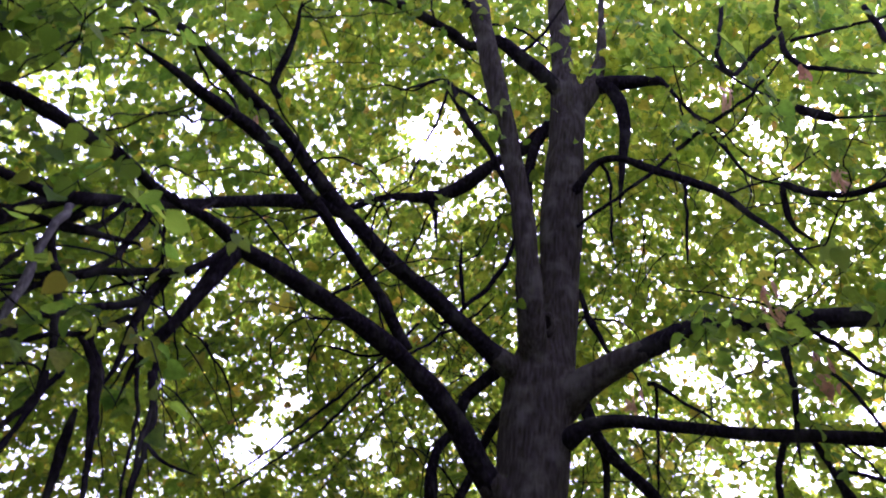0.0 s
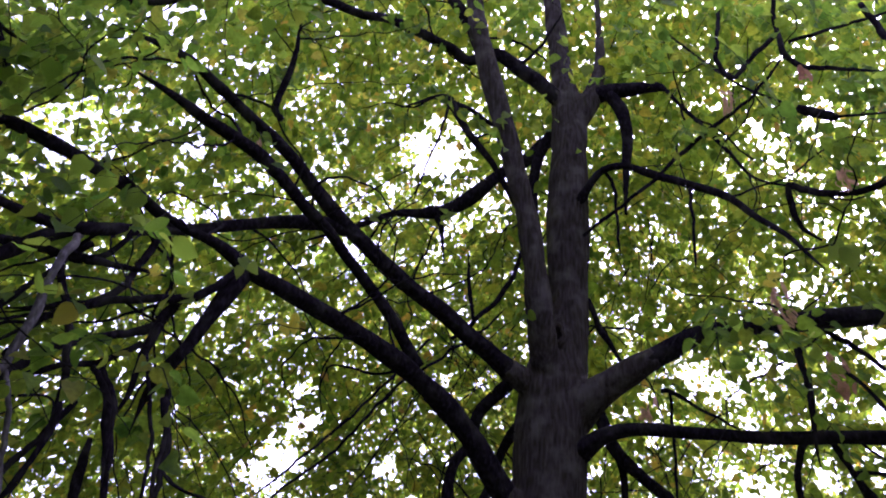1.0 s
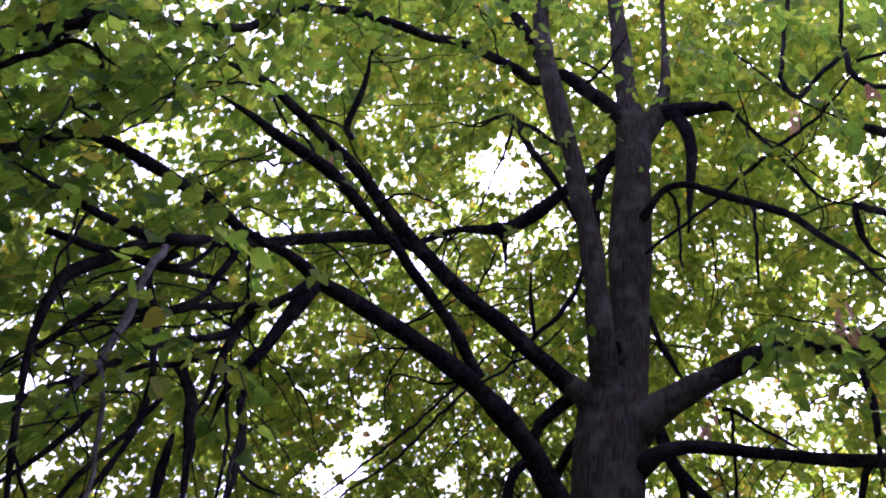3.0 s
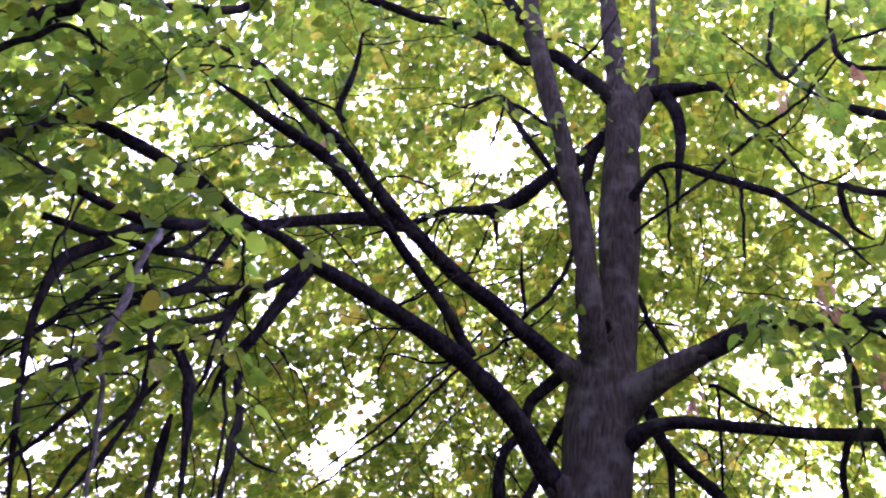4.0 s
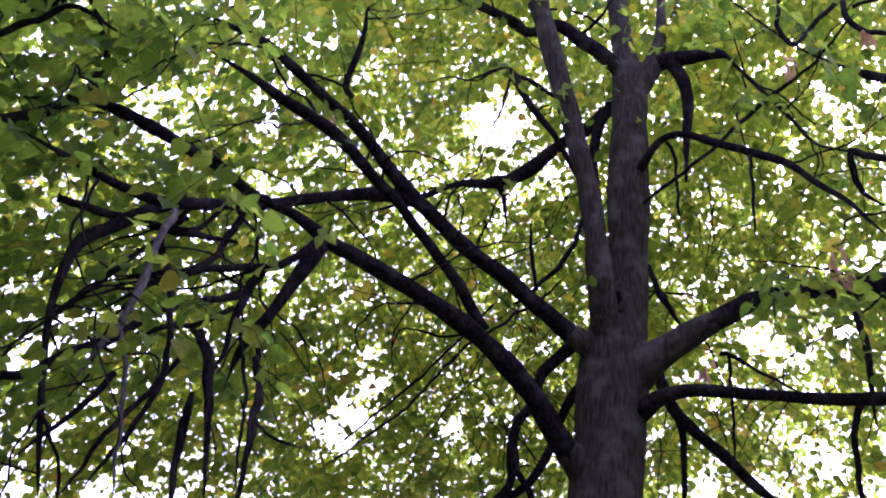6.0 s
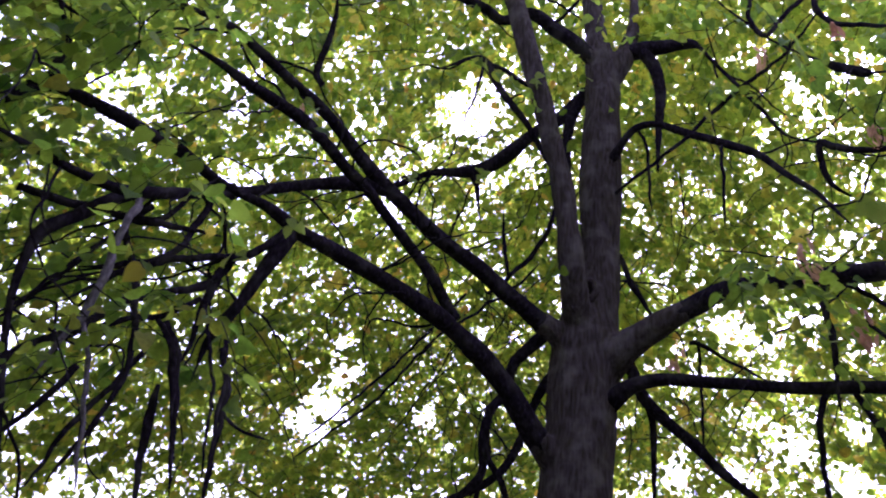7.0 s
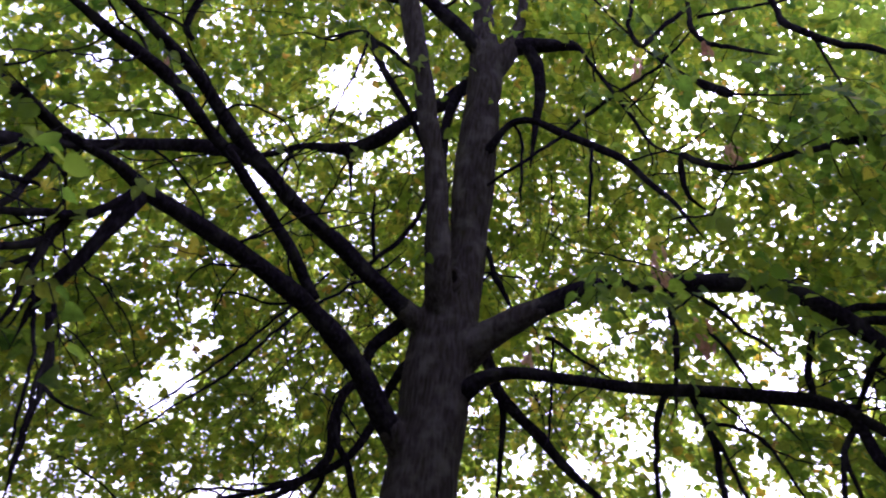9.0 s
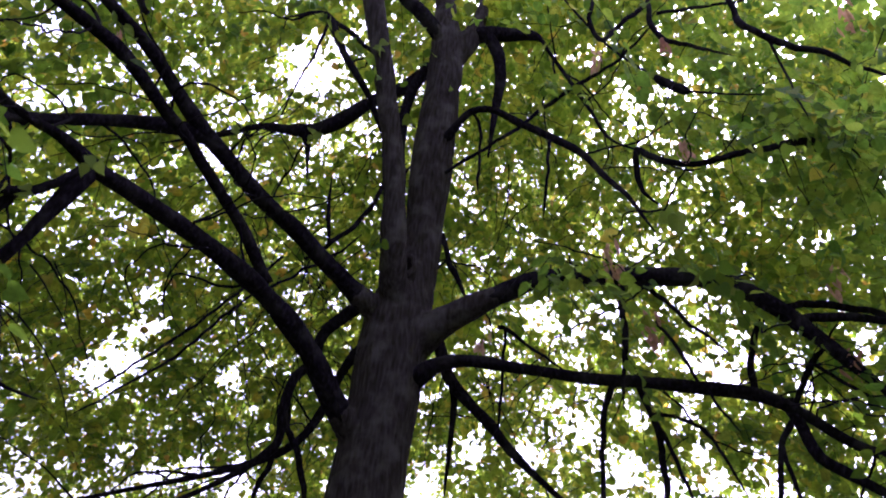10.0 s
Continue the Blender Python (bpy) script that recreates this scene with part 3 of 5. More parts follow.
branch_25 = wood("branch", tree, [(-2.738, 2.500, 3.962, 0.0502), (-2.598, 2.531, 4.010, 0.0535), (-2.431, 2.568, 4.068, 0.0542), (-2.295, 2.600, 4.152, 0.0463), (-2.180, 2.571, 4.210, 0.0231), (-2.291, 2.541, 4.314, 0.0204), (-2.462, 2.500, 4.426, 0.0176)])
wood("branch", branch_25, [(-2.492, 2.400, 3.652, 0.0182), (-2.328, 2.431, 3.756, 0.0172), (-2.193, 2.459, 3.887, 0.0162), (-2.082, 2.478, 3.954, 0.0123), (-1.925, 2.500, 3.874, 0.0081)])
branch_26 = wood("branch", tree, [(-1.524, 2.800, 3.119, 0.0339), (-1.610, 2.739, 3.029, 0.0305), (-1.683, 2.676, 2.924, 0.0296), (-1.764, 2.600, 2.806, 0.0286), (-1.787, 2.588, 2.685, 0.0210), (-1.776, 2.568, 2.490, 0.0169), (-1.720, 2.546, 2.277, 0.0151), (-1.655, 2.524, 2.081, 0.0135), (-1.581, 2.500, 1.882, 0.0089)])
twig_27 = wood("twig", tree, [(-1.937, 2.700, 3.027, 0.0140), (-1.796, 2.744, 3.025, 0.0153), (-1.603, 2.802, 3.012, 0.0155), (-1.443, 2.850, 3.001, 0.0156), (-1.367, 2.876, 3.097, 0.0119), (-1.301, 2.900, 3.191, 0.0094)])
twig_28 = wood("twig", tree, [(-1.467, 2.750, 3.074, 0.0159), (-1.424, 2.600, 2.902, 0.0163), (-1.433, 2.579, 2.784, 0.0159), (-1.432, 2.550, 2.625, 0.0165), (-1.432, 2.519, 2.468, 0.0160), (-1.455, 2.500, 2.383, 0.0146), (-1.504, 2.500, 2.290, 0.0100)], BARK_PALE)
wood("twig", twig_28, [(-1.459, 2.520, 2.420, 0.0096), (-1.390, 2.515, 2.293, 0.0102), (-1.343, 2.508, 2.082, 0.0098), (-1.303, 2.500, 1.886, 0.0071)], BARK_PALE)
branch_29 = wood("branch", tree, [(-0.921, 3.100, 3.117, 0.0193), (-0.995, 3.050, 2.996, 0.0188), (-1.100, 3.009, 2.925, 0.0212), (-1.223, 2.965, 2.884, 0.0183), (-1.361, 2.916, 2.851, 0.0168), (-1.482, 2.864, 2.777, 0.0152), (-1.602, 2.800, 2.649, 0.0098)])
wood("branch", branch_29, [(-1.115, 3.050, 2.948, 0.0242), (-1.150, 3.034, 2.860, 0.0264), (-1.176, 3.017, 2.765, 0.0234), (-1.184, 3.000, 2.666, 0.0179), (-1.190, 2.972, 2.510, 0.0124), (-1.209, 2.950, 2.394, 0.0061)])
wood("branch", branch_29, [(-1.175, 3.050, 2.807, 0.0211), (-1.270, 2.971, 2.734, 0.0180), (-1.414, 2.847, 2.640, 0.0172), (-1.491, 2.750, 2.529, 0.0189), (-1.553, 2.694, 2.429, 0.0195), (-1.675, 2.602, 2.317, 0.0199), (-1.754, 2.522, 2.205, 0.0191), (-1.836, 2.461, 2.163, 0.0187), (-1.925, 2.400, 2.150, 0.0142)])
wood("twig", branch_29, [(-1.221, 3.040, 2.721, 0.0143), (-1.314, 2.953, 2.614, 0.0126), (-1.402, 2.879, 2.551, 0.0135), (-1.501, 2.791, 2.486, 0.0131), (-1.582, 2.700, 2.398, 0.0115)])
twig_30 = wood("twig", tree, [(-1.462, 2.850, 3.076, 0.0131), (-1.532, 2.800, 2.951, 0.0153), (-1.431, 2.764, 2.725, 0.0171), (-1.348, 2.726, 2.510, 0.0152), (-1.304, 2.687, 2.298, 0.0134), (-1.336, 2.646, 2.117, 0.0107), (-1.394, 2.600, 1.936, 0.0092)])
wood("twig", twig_30, [(-1.532, 2.800, 2.951, 0.0102), (-1.600, 2.741, 2.811, 0.0099), (-1.679, 2.673, 2.667, 0.0083), (-1.738, 2.600, 2.506, 0.0057)])
twig_31 = wood("twig", tree, [(-1.302, 2.950, 2.619, 0.0113), (-1.292, 2.900, 2.554, 0.0135), (-1.198, 2.866, 2.418, 0.0167), (-1.144, 2.815, 2.209, 0.0148), (-1.079, 2.750, 1.971, 0.0107)])
wood("twig", twig_31, [(-1.164, 2.950, 2.662, 0.0101), (-1.096, 2.913, 2.471, 0.0097), (-1.042, 2.885, 2.338, 0.0094), (-0.994, 2.832, 2.102, 0.0078), (-0.972, 2.800, 1.969, 0.0054)])
wood("twig", twig_31, [(-1.087, 3.000, 2.606, 0.0101), (-1.043, 2.976, 2.522, 0.0124), (-1.002, 2.927, 2.354, 0.0119), (-0.980, 2.887, 2.225, 0.0104), (-0.965, 2.830, 2.056, 0.0089), (-0.954, 2.800, 1.970, 0.0065)])
wood("twig", twig_31, [(-0.995, 2.950, 2.208, 0.0071), (-0.900, 2.922, 2.130, 0.0069), (-0.809, 2.900, 2.106, 0.0045)])
wood("twig", twig_31, [(-1.259, 2.900, 2.282, 0.0094), (-1.251, 2.882, 2.207, 0.0197), (-1.242, 2.859, 2.110, 0.0205), (-1.235, 2.835, 2.017, 0.0189), (-1.206, 2.800, 1.887, 0.0129)])
wood("twig", twig_31, [(-1.307, 2.800, 2.392, 0.0117), (-1.392, 2.726, 2.200, 0.0134), (-1.458, 2.648, 2.002, 0.0116), (-1.486, 2.600, 1.889, 0.0082)])
twig_32 = wood("twig", tree, [(-0.042, 4.600, 3.483, 0.0091), (-0.232, 4.513, 3.207, 0.0104), (-0.405, 4.426, 2.950, 0.0100), (-0.620, 4.317, 2.671, 0.0095), (-0.839, 4.200, 2.413, 0.0060)])
wood("twig", twig_32, [(-0.098, 4.600, 3.286, 0.0089), (-0.284, 4.515, 3.041, 0.0103), (-0.503, 4.394, 2.700, 0.0097), (-0.710, 4.290, 2.472, 0.0077), (-0.877, 4.200, 2.295, 0.0059)])
twig_33 = wood("twig", tree, [(0.103, 4.600, 3.495, 0.0127), (0.280, 4.626, 3.681, 0.0168), (0.426, 4.649, 3.870, 0.0190), (0.557, 4.684, 4.251, 0.0139), (0.576, 4.700, 4.447, 0.0101)])
wood("twig", twig_33, [(0.236, 4.600, 3.626, 0.0111), (0.203, 4.600, 3.828, 0.0169), (0.193, 4.600, 3.953, 0.0133)])
wood("twig", twig_33, [(-0.093, 4.500, 3.213, 0.0087), (0.108, 4.583, 3.412, 0.0108), (0.287, 4.651, 3.572, 0.0092), (0.398, 4.700, 3.724, 0.0076)])
wood("twig", limb_24, [(-1.902, 2.550, 2.971, 0.0162), (-1.794, 2.625, 2.971, 0.0172), (-1.704, 2.700, 2.979, 0.0183), (-1.610, 2.775, 2.988, 0.0194), (-1.426, 2.850, 2.994, 0.0203)])
wood("twig", branch_4, [(-1.298, 3.100, 3.316, 0.0205), (-1.294, 3.050, 3.175, 0.0188), (-1.318, 3.000, 3.038, 0.0173), (-1.359, 2.950, 2.905, 0.0158), (-1.422, 2.900, 2.818, 0.0145), (-1.516, 2.850, 2.782, 0.0134)])
wood("twig", branch_26, [(-1.407, 2.500, 2.230, 0.0138), (-1.432, 2.467, 2.149, 0.0122), (-1.472, 2.433, 2.053, 0.0106), (-1.538, 2.400, 1.963, 0.0090)])
wood("twig", branch_29, [(-1.043, 2.950, 2.470, 0.0153), (-0.989, 2.925, 2.321, 0.0140), (-0.967, 2.900, 2.195, 0.0128), (-0.964, 2.875, 2.036, 0.0117), (-0.957, 2.850, 1.910, 0.0107)])
wood("twig", branch_29, [(-0.967, 2.900, 2.195, 0.0073), (-0.898, 2.875, 2.130, 0.0060), (-0.806, 2.850, 2.101, 0.0047)])
wood("twig", twig_31, [(-1.307, 2.850, 2.541, 0.0128), (-1.247, 2.833, 2.486, 0.0143), (-1.202, 2.817, 2.407, 0.0157), (-1.175, 2.800, 2.310, 0.0171)])
wood("twig", twig_30, [(-1.634, 2.800, 2.838, 0.0135), (-1.651, 2.750, 2.763, 0.0115), (-1.689, 2.700, 2.656, 0.0096), (-1.746, 2.650, 2.552, 0.0077)])

# ---- added limbs, out of view, that arch from the stem to the leaf screen
for turn, top in ((-150, 9.4), (-122, 9.9), (-95, 9.2), (-68, 9.8), (-40, 9.3)):
    dx, dy = math.cos(math.radians(turn)), math.sin(math.radians(turn))
    arch = ((0.0, top - 1.2, 0.055), (0.9, top - 0.2, 0.05), (2.4, top, 0.044), (3.9, top - 0.8, 0.036), (5.1, top - 2.6, 0.028), (5.8, top - 5.0, 0.02), (6.0, top - 7.6, 0.011))
    wood("limb", tree, [(0.70 + r * dx, 4.74 + r * dy, z, q) for r, z, q in arch])



def notch(at, face, wide, tall):
    """The notch where stem and trunk merge: a rim of bark round a middle painted dark as its shadow."""
    n = Vector(face).normalized()
    up = (Vector((0, 0, 1)) - n * n.z).normalized()
    across = up.cross(n)
    bm = bmesh.new()
    profile = [(1.25, -0.02), (1.05, 0.004), (0.86, 0.016), (0.66, 0.012), (0.5, 0.004), (0.25, 0.001)]
    rings = []
    for r, h in profile:
        row = []
        for k in range(20):
            a = 2 * math.pi * k / 20
            q = r * (1 + 0.45 * noise.noise(Vector((math.cos(a) * 1.5, math.sin(a) * 1.5, at[2] * 9))))
            row.append(bm.verts.new(Vector(at) - TREE_AT + across * math.cos(a) * q * wide / 2 + up * math.sin(a) * q * tall / 2 + n * h))
        rings.append(row)
    for i, (p, q) in enumerate(zip(rings, rings[1:])):
        for k in range(20):
            f = bm.faces.new((p[k], p[(k + 1) % 20], q[(k + 1) % 20], q[k]))
            f.material_index, f.smooth = int(i > 2), True
    bm.faces.new(rings[-1]).material_index = 1
    me = bpy.data.meshes.new("notch")
    bm.to_mesh(me)
    bm.free()
    me.materials.append(BARK)
    me.materials.append(NOTCH_SHADOW)
    ob = new("notch", me)
    ob.parent = trunk
    ob["label"] = "notch between stem and trunk, its shadow painted dark"


notch((0.722, 4.296, 3.455), (-0.2, -0.95, 0.12), 0.105, 0.150)

# ---- side twigs that leave the limbs and droop
grow = random.Random(5)
limbs = [(line, ob) for line, ob in zip(wood_lines, wood_made) if max(q[3] for q in line) > 0.02 and ob.parent == tree]


def side_twig(line, owner):
    """One thin drooping twig from a limb, with a kink or two."""
    i = grow.randrange(len(line) // 4, len(line) - 1)
    at, along = Vector(line[i][:3]), Vector(line[i + 1][:3] - line[i][:3]).normalized()
    d = (along * grow.uniform(0.1, 0.8) + Vector((grow.gauss(0, 0.6), grow.gauss(0.25, 0.6), grow.gauss(0.1, 0.5)))).normalized()
    r, step = min(line[i][3] * 0.6, grow.uniform(0.004, 0.0095)), grow.uniform(0.14, 0.26)
    n = grow.randint(5, 8)
    points = []
    for k in range(n):
        points.append((*at, r * (1 - 0.75 * k / (n - 1))))
        d = (d + Vector((grow.gauss(0, 0.36), grow.gauss(0, 0.36), grow.gauss(-0.14, 0.28)))).normalized()
        at = at + d * step
    before_stem = any(abs(p[0] - 0.7) < 0.4 and p[1] < 4.5 and p[2] < 5.6 for p in points)
    if min(p[1] for p in points) > 1.6 and not before_stem:
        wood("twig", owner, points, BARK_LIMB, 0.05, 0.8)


for _ in range(260):
    side_twig(*limbs[grow.randrange(len(limbs))])

# ---- leaves
rng = np.random.default_rng(11)
GAPS = []


def gap(near, far, clear=0.84):
    """A hole in the crown, through which the sky shows: (x, y, z, radius) at its two ends, and how free of leaves it is."""
    GAPS.append((np.array(near[:3]), np.array(far[:3]), near[3], far[3], clear))


gap((-0.05, 2.00, 3.05, 0.132), (-0.32, 13.00, 11.01, 0.859), 0.97)
gap((-0.37, 2.00, 2.07, 0.081), (-2.42, 13.00, 4.69, 0.520), 0.95)
gap((-0.32, 2.00, 2.16, 0.060), (-2.07, 13.00, 5.25, 0.389), 0.95)
gap((-0.45, 2.00, 2.01, 0.065), (-2.91, 13.00, 4.28, 0.421), 0.95)
gap((0.84, 2.00, 2.08, 0.114), (5.48, 13.00, 4.74, 0.745), 0.95)
gap((0.77, 2.00, 2.33, 0.064), (4.98, 13.00, 6.38, 0.413))
gap((0.93, 2.00, 2.41, 0.058), (6.06, 13.00, 6.89, 0.380))
gap((1.06, 2.00, 3.20, 0.076), (6.89, 13.00, 12.00, 0.496))
gap((1.21, 2.00, 3.31, 0.085), (7.85, 13.00, 12.71, 0.555))
gap((-1.24, 2.00, 3.04, 0.074), (-8.08, 13.00, 10.98, 0.481), 0.62)
gap((-1.12, 2.00, 3.06, 0.052), (-7.28, 13.00, 11.06, 0.341), 0.62)
gap((-0.27, 2.00, 2.90, 0.058), (-1.73, 13.00, 10.03, 0.376))
gap((-0.16, 2.00, 3.31, 0.047), (-1.06, 13.00, 12.68, 0.308))
gap((0.08, 2.00, 3.26, 0.038), (0.50, 13.00, 12.37, 0.244))
gap((1.24, 2.00, 2.53, 0.053), (8.06, 13.00, 7.61, 0.347))
gap((1.08, 2.00, 1.94, 0.076), (6.36, 13.00, 3.76, 0.476), 0.95)
gap((0.82, 2.00, 2.43, 0.051), (4.72, 13.00, 6.75, 0.313))
gap((1.82, 2.00, 3.72, 0.066), (10.91, 13.00, 14.81, 0.407))
gap((1.82, 2.00, 2.87, 0.058), (10.93, 13.00, 9.52, 0.361))
gap((1.75, 2.00, 2.31, 0.068), (10.53, 13.00, 6.04, 0.420))
gap((0.02, 2.00, 1.81, 0.060), (-0.26, 13.00, 2.94, 0.373), 0.95)
gap((0.64, 2.00, 1.96, 0.065), (3.60, 13.00, 3.89, 0.407), 0.95)
gap((1.37, 2.00, 2.34, 0.052), (8.16, 13.00, 6.24, 0.322))
gap((0.84, 2.00, 2.07, 0.101), (5.47, 13.00, 4.64, 0.657), 0.95)
gap((0.75, 2.00, 2.35, 0.047), (4.89, 13.00, 6.47, 0.303))
gap((0.95, 2.00, 2.43, 0.048), (6.18, 13.00, 7.01, 0.309))
gap((-1.24, 2.00, 3.04, 0.090), (-8.08, 13.00, 10.98, 0.586), 0.62)
gap((-1.51, 2.00, 3.47, 0.039), (-9.83, 13.00, 13.77, 0.254), 0.62)
gap((-1.46, 2.00, 3.25, 0.041), (-9.46, 13.00, 12.30, 0.268), 0.62)
gap((-1.22, 2.00, 3.22, 0.041), (-7.95, 13.00, 12.14, 0.267), 0.62)
gap((-0.95, 2.00, 2.97, 0.036), (-6.19, 13.00, 10.52, 0.231), 0.62)
gap((-0.73, 2.00, 3.40, 0.039), (-4.76, 13.00, 13.28, 0.251))
gap((-0.40, 2.00, 2.98, 0.046), (-2.61, 13.00, 10.58, 0.301))
gap((-0.18, 2.00, 2.92, 0.042), (-1.17, 13.00, 10.16, 0.274))
gap((0.89, 2.00, 3.04, 0.040), (5.80, 13.00, 10.95, 0.258))
gap((-0.11, 2.00, 2.05, 0.046), (-0.69, 13.00, 4.54, 0.299), 0.95)
gap((-1.83, 2.00, 3.37, 0.075), (-10.82, 13.00, 12.62, 0.446), 0.62)
gap((-1.65, 2.00, 3.32, 0.039), (-9.77, 13.00, 12.33, 0.233), 0.62)
gap((-1.50, 2.00, 3.27, 0.069), (-8.87, 13.00, 12.05, 0.409), 0.62)
gap((-1.32, 2.00, 3.12, 0.071), (-7.83, 13.00, 11.15, 0.422), 0.62)
gap((-1.16, 2.00, 3.16, 0.042), (-6.85, 13.00, 11.36, 0.248), 0.62)
gap((-1.81, 2.00, 3.12, 0.042), (-10.70, 13.00, 11.15, 0.252), 0.62)
gap((-1.41, 2.00, 2.14, 0.051), (-8.34, 13.00, 5.31, 0.304), 0.95)
gap((-1.28, 2.00, 1.93, 0.049), (-7.59, 13.00, 4.08, 0.290), 0.95)
gap((-0.74, 2.00, 2.44, 0.040), (-4.34, 13.00, 7.07, 0.236))
gap((0.82, 2.00, 2.40, 0.059), (4.73, 13.00, 6.58, 0.366))
gap((0.91, 2.00, 2.38, 0.045), (5.31, 13.00, 6.45, 0.281))
gap((1.04, 2.00, 2.45, 0.043), (6.12, 13.00, 6.88, 0.265))
gap((1.28, 2.00, 2.56, 0.052), (7.59, 13.00, 7.57, 0.320))
gap((1.36, 2.00, 2.49, 0.040), (8.08, 13.00, 7.17, 0.250))
gap((1.38, 2.00, 2.33, 0.071), (8.21, 13.00, 6.14, 0.443))
gap((1.47, 2.00, 2.32, 0.040), (8.76, 13.00, 6.11, 0.245))
gap((0.96, 2.00, 2.07, 0.082), (5.58, 13.00, 4.56, 0.505), 0.95)
gap((0.80, 2.00, 1.99, 0.065), (4.63, 13.00, 4.03, 0.402), 0.95)
gap((1.10, 2.00, 1.98, 0.085), (6.47, 13.00, 3.97, 0.525), 0.95)
gap((1.21, 2.00, 1.93, 0.063), (7.13, 13.00, 3.70, 0.389), 0.95)
gap((1.34, 2.00, 2.06, 0.054), (7.95, 13.00, 4.47, 0.330), 0.95)
gap((1.38, 2.00, 1.98, 0.053), (8.22, 13.00, 3.99, 0.327), 0.95)
gap((1.73, 2.00, 2.31, 0.077), (10.40, 13.00, 6.02, 0.476))
gap((1.78, 2.00, 2.20, 0.047), (10.70, 13.00, 5.38, 0.291))
gap((1.55, 2.00, 2.37, 0.040), (9.29, 13.00, 6.42, 0.249))
gap((1.62, 2.00, 1.98, 0.065), (9.68, 13.00, 3.96, 0.404), 0.95)
gap((1.97, 2.00, 2.52, 0.065), (11.90, 13.00, 7.33, 0.405))
gap((1.12, 2.00, 2.13, 0.046), (6.58, 13.00, 4.91, 0.282), 0.95)
gap((1.30, 2.00, 2.15, 0.043), (7.74, 13.00, 5.02, 0.263), 0.95)
gap((-0.40, 2.00, 2.06, 0.057), (-2.82, 13.00, 4.48, 0.356), 0.95)
gap((-0.32, 2.00, 2.07, 0.059), (-2.31, 13.00, 4.56, 0.360), 0.95)
gap((-0.31, 2.00, 2.26, 0.037), (-2.29, 13.00, 5.76, 0.230))
gap((-0.31, 2.00, 2.15, 0.055), (-2.30, 13.00, 5.05, 0.343), 0.95)
gap((-0.34, 2.00, 1.99, 0.054), (-2.45, 13.00, 4.07, 0.332), 0.95)
gap((-0.19, 2.00, 1.79, 0.045), (-1.54, 13.00, 2.82, 0.279), 0.95)
gap((-0.10, 2.00, 1.82, 0.045), (-0.98, 13.00, 3.02, 0.283), 0.95)
gap((0.50, 2.00, 1.86, 0.052), (2.77, 13.00, 3.22, 0.319), 0.95)
gap((1.10, 2.00, 3.30, 0.061), (6.50, 13.00, 12.20, 0.380))
gap((1.26, 2.00, 3.29, 0.054), (7.46, 13.00, 12.15, 0.333))
gap((1.23, 2.00, 3.13, 0.048), (7.30, 13.00, 11.13, 0.299))
gap((1.38, 2.00, 3.41, 0.046), (8.20, 13.00, 12.89, 0.288))
gap((1.22, 2.00, 3.66, 0.039), (7.23, 13.00, 14.43, 0.242))
gap((1.53, 2.00, 2.93, 0.036), (9.16, 13.00, 9.91, 0.222))
gap((0.28, 1.60, 3.21, 0.074), (0.78, 4.50, 6.14, 0.208), 0.95)
gap((0.30, 1.60, 3.03, 0.086), (0.82, 4.45, 5.57, 0.240), 0.95)
gap((0.30, 1.60, 2.82, 0.088), (0.83, 4.40, 4.95, 0.242), 0.95)
gap((0.07, 1.60, 3.15, 0.063), (0.17, 4.15, 5.62, 0.164), 0.95)
gap((0.12, 1.60, 2.93, 0.060), (0.31, 4.10, 5.01, 0.154), 0.95)
gap((0.17, 1.60, 2.73, 0.057), (0.44, 4.10, 4.51, 0.147), 0.95)
gap((0.41, 1.60, 3.02, 0.055), (1.12, 4.35, 5.46, 0.150), 0.95)
gap((0.25, 1.60, 3.44, 0.074), (0.71, 4.50, 6.78, 0.209), 0.95)
gap((0.40, 1.60, 3.27, 0.049), (1.10, 4.40, 6.20, 0.134), 0.95)
gap((0.39, 1.60, 3.12, 0.047), (1.07, 4.40, 5.78, 0.130), 0.95)
gap((0.40, 1.60, 3.41, 0.050), (1.10, 4.40, 6.58, 0.138), 0.95)
gap((0.23, 1.60, 3.32, 0.056), (0.66, 4.50, 6.44, 0.157), 0.95)
gap((0.18, 1.60, 3.39, 0.050), (0.49, 4.30, 6.40, 0.134), 0.95)
gap((0.09, 1.60, 3.26, 0.055), (0.23, 4.15, 5.91, 0.143), 0.95)
gap((0.03, 1.60, 3.35, 0.056), (0.09, 4.15, 6.13, 0.146), 0.95)
gap((1.26, 1.60, 3.31, 0.029), (9.27, 13.00, 14.80, 0.221))
gap((0.23, 1.60, 3.02, 0.049), (0.65, 4.45, 5.55, 0.137), 0.95)
gap((0.19, 1.60, 3.06, 0.050), (0.52, 4.40, 5.62, 0.137), 0.95)
gap((0.13, 1.60, 3.10, 0.050), (0.36, 4.40, 5.74, 0.138), 0.95)
gap((0.43, 1.60, 3.01, 0.046), (1.18, 4.35, 5.44, 0.125), 0.95)
gap((0.48, 1.60, 3.02, 0.046), (1.31, 4.35, 5.47, 0.125), 0.95)
gap((0.53, 1.60, 3.03, 0.037), (1.42, 4.30, 5.45, 0.099), 0.95)
gap((0.45, 1.60, 2.94, 0.036), (1.23, 4.40, 5.27, 0.099), 0.95)
gap((0.46, 1.60, 2.87, 0.033), (1.25, 4.40, 5.09, 0.090), 0.95)
gap((0.01, 1.60, 3.12, 0.038), (0.04, 4.30, 5.68, 0.101), 0.95)
gap((0.30, 1.60, 2.92, 0.090), (0.80, 4.35, 5.19, 0.245), 0.95)
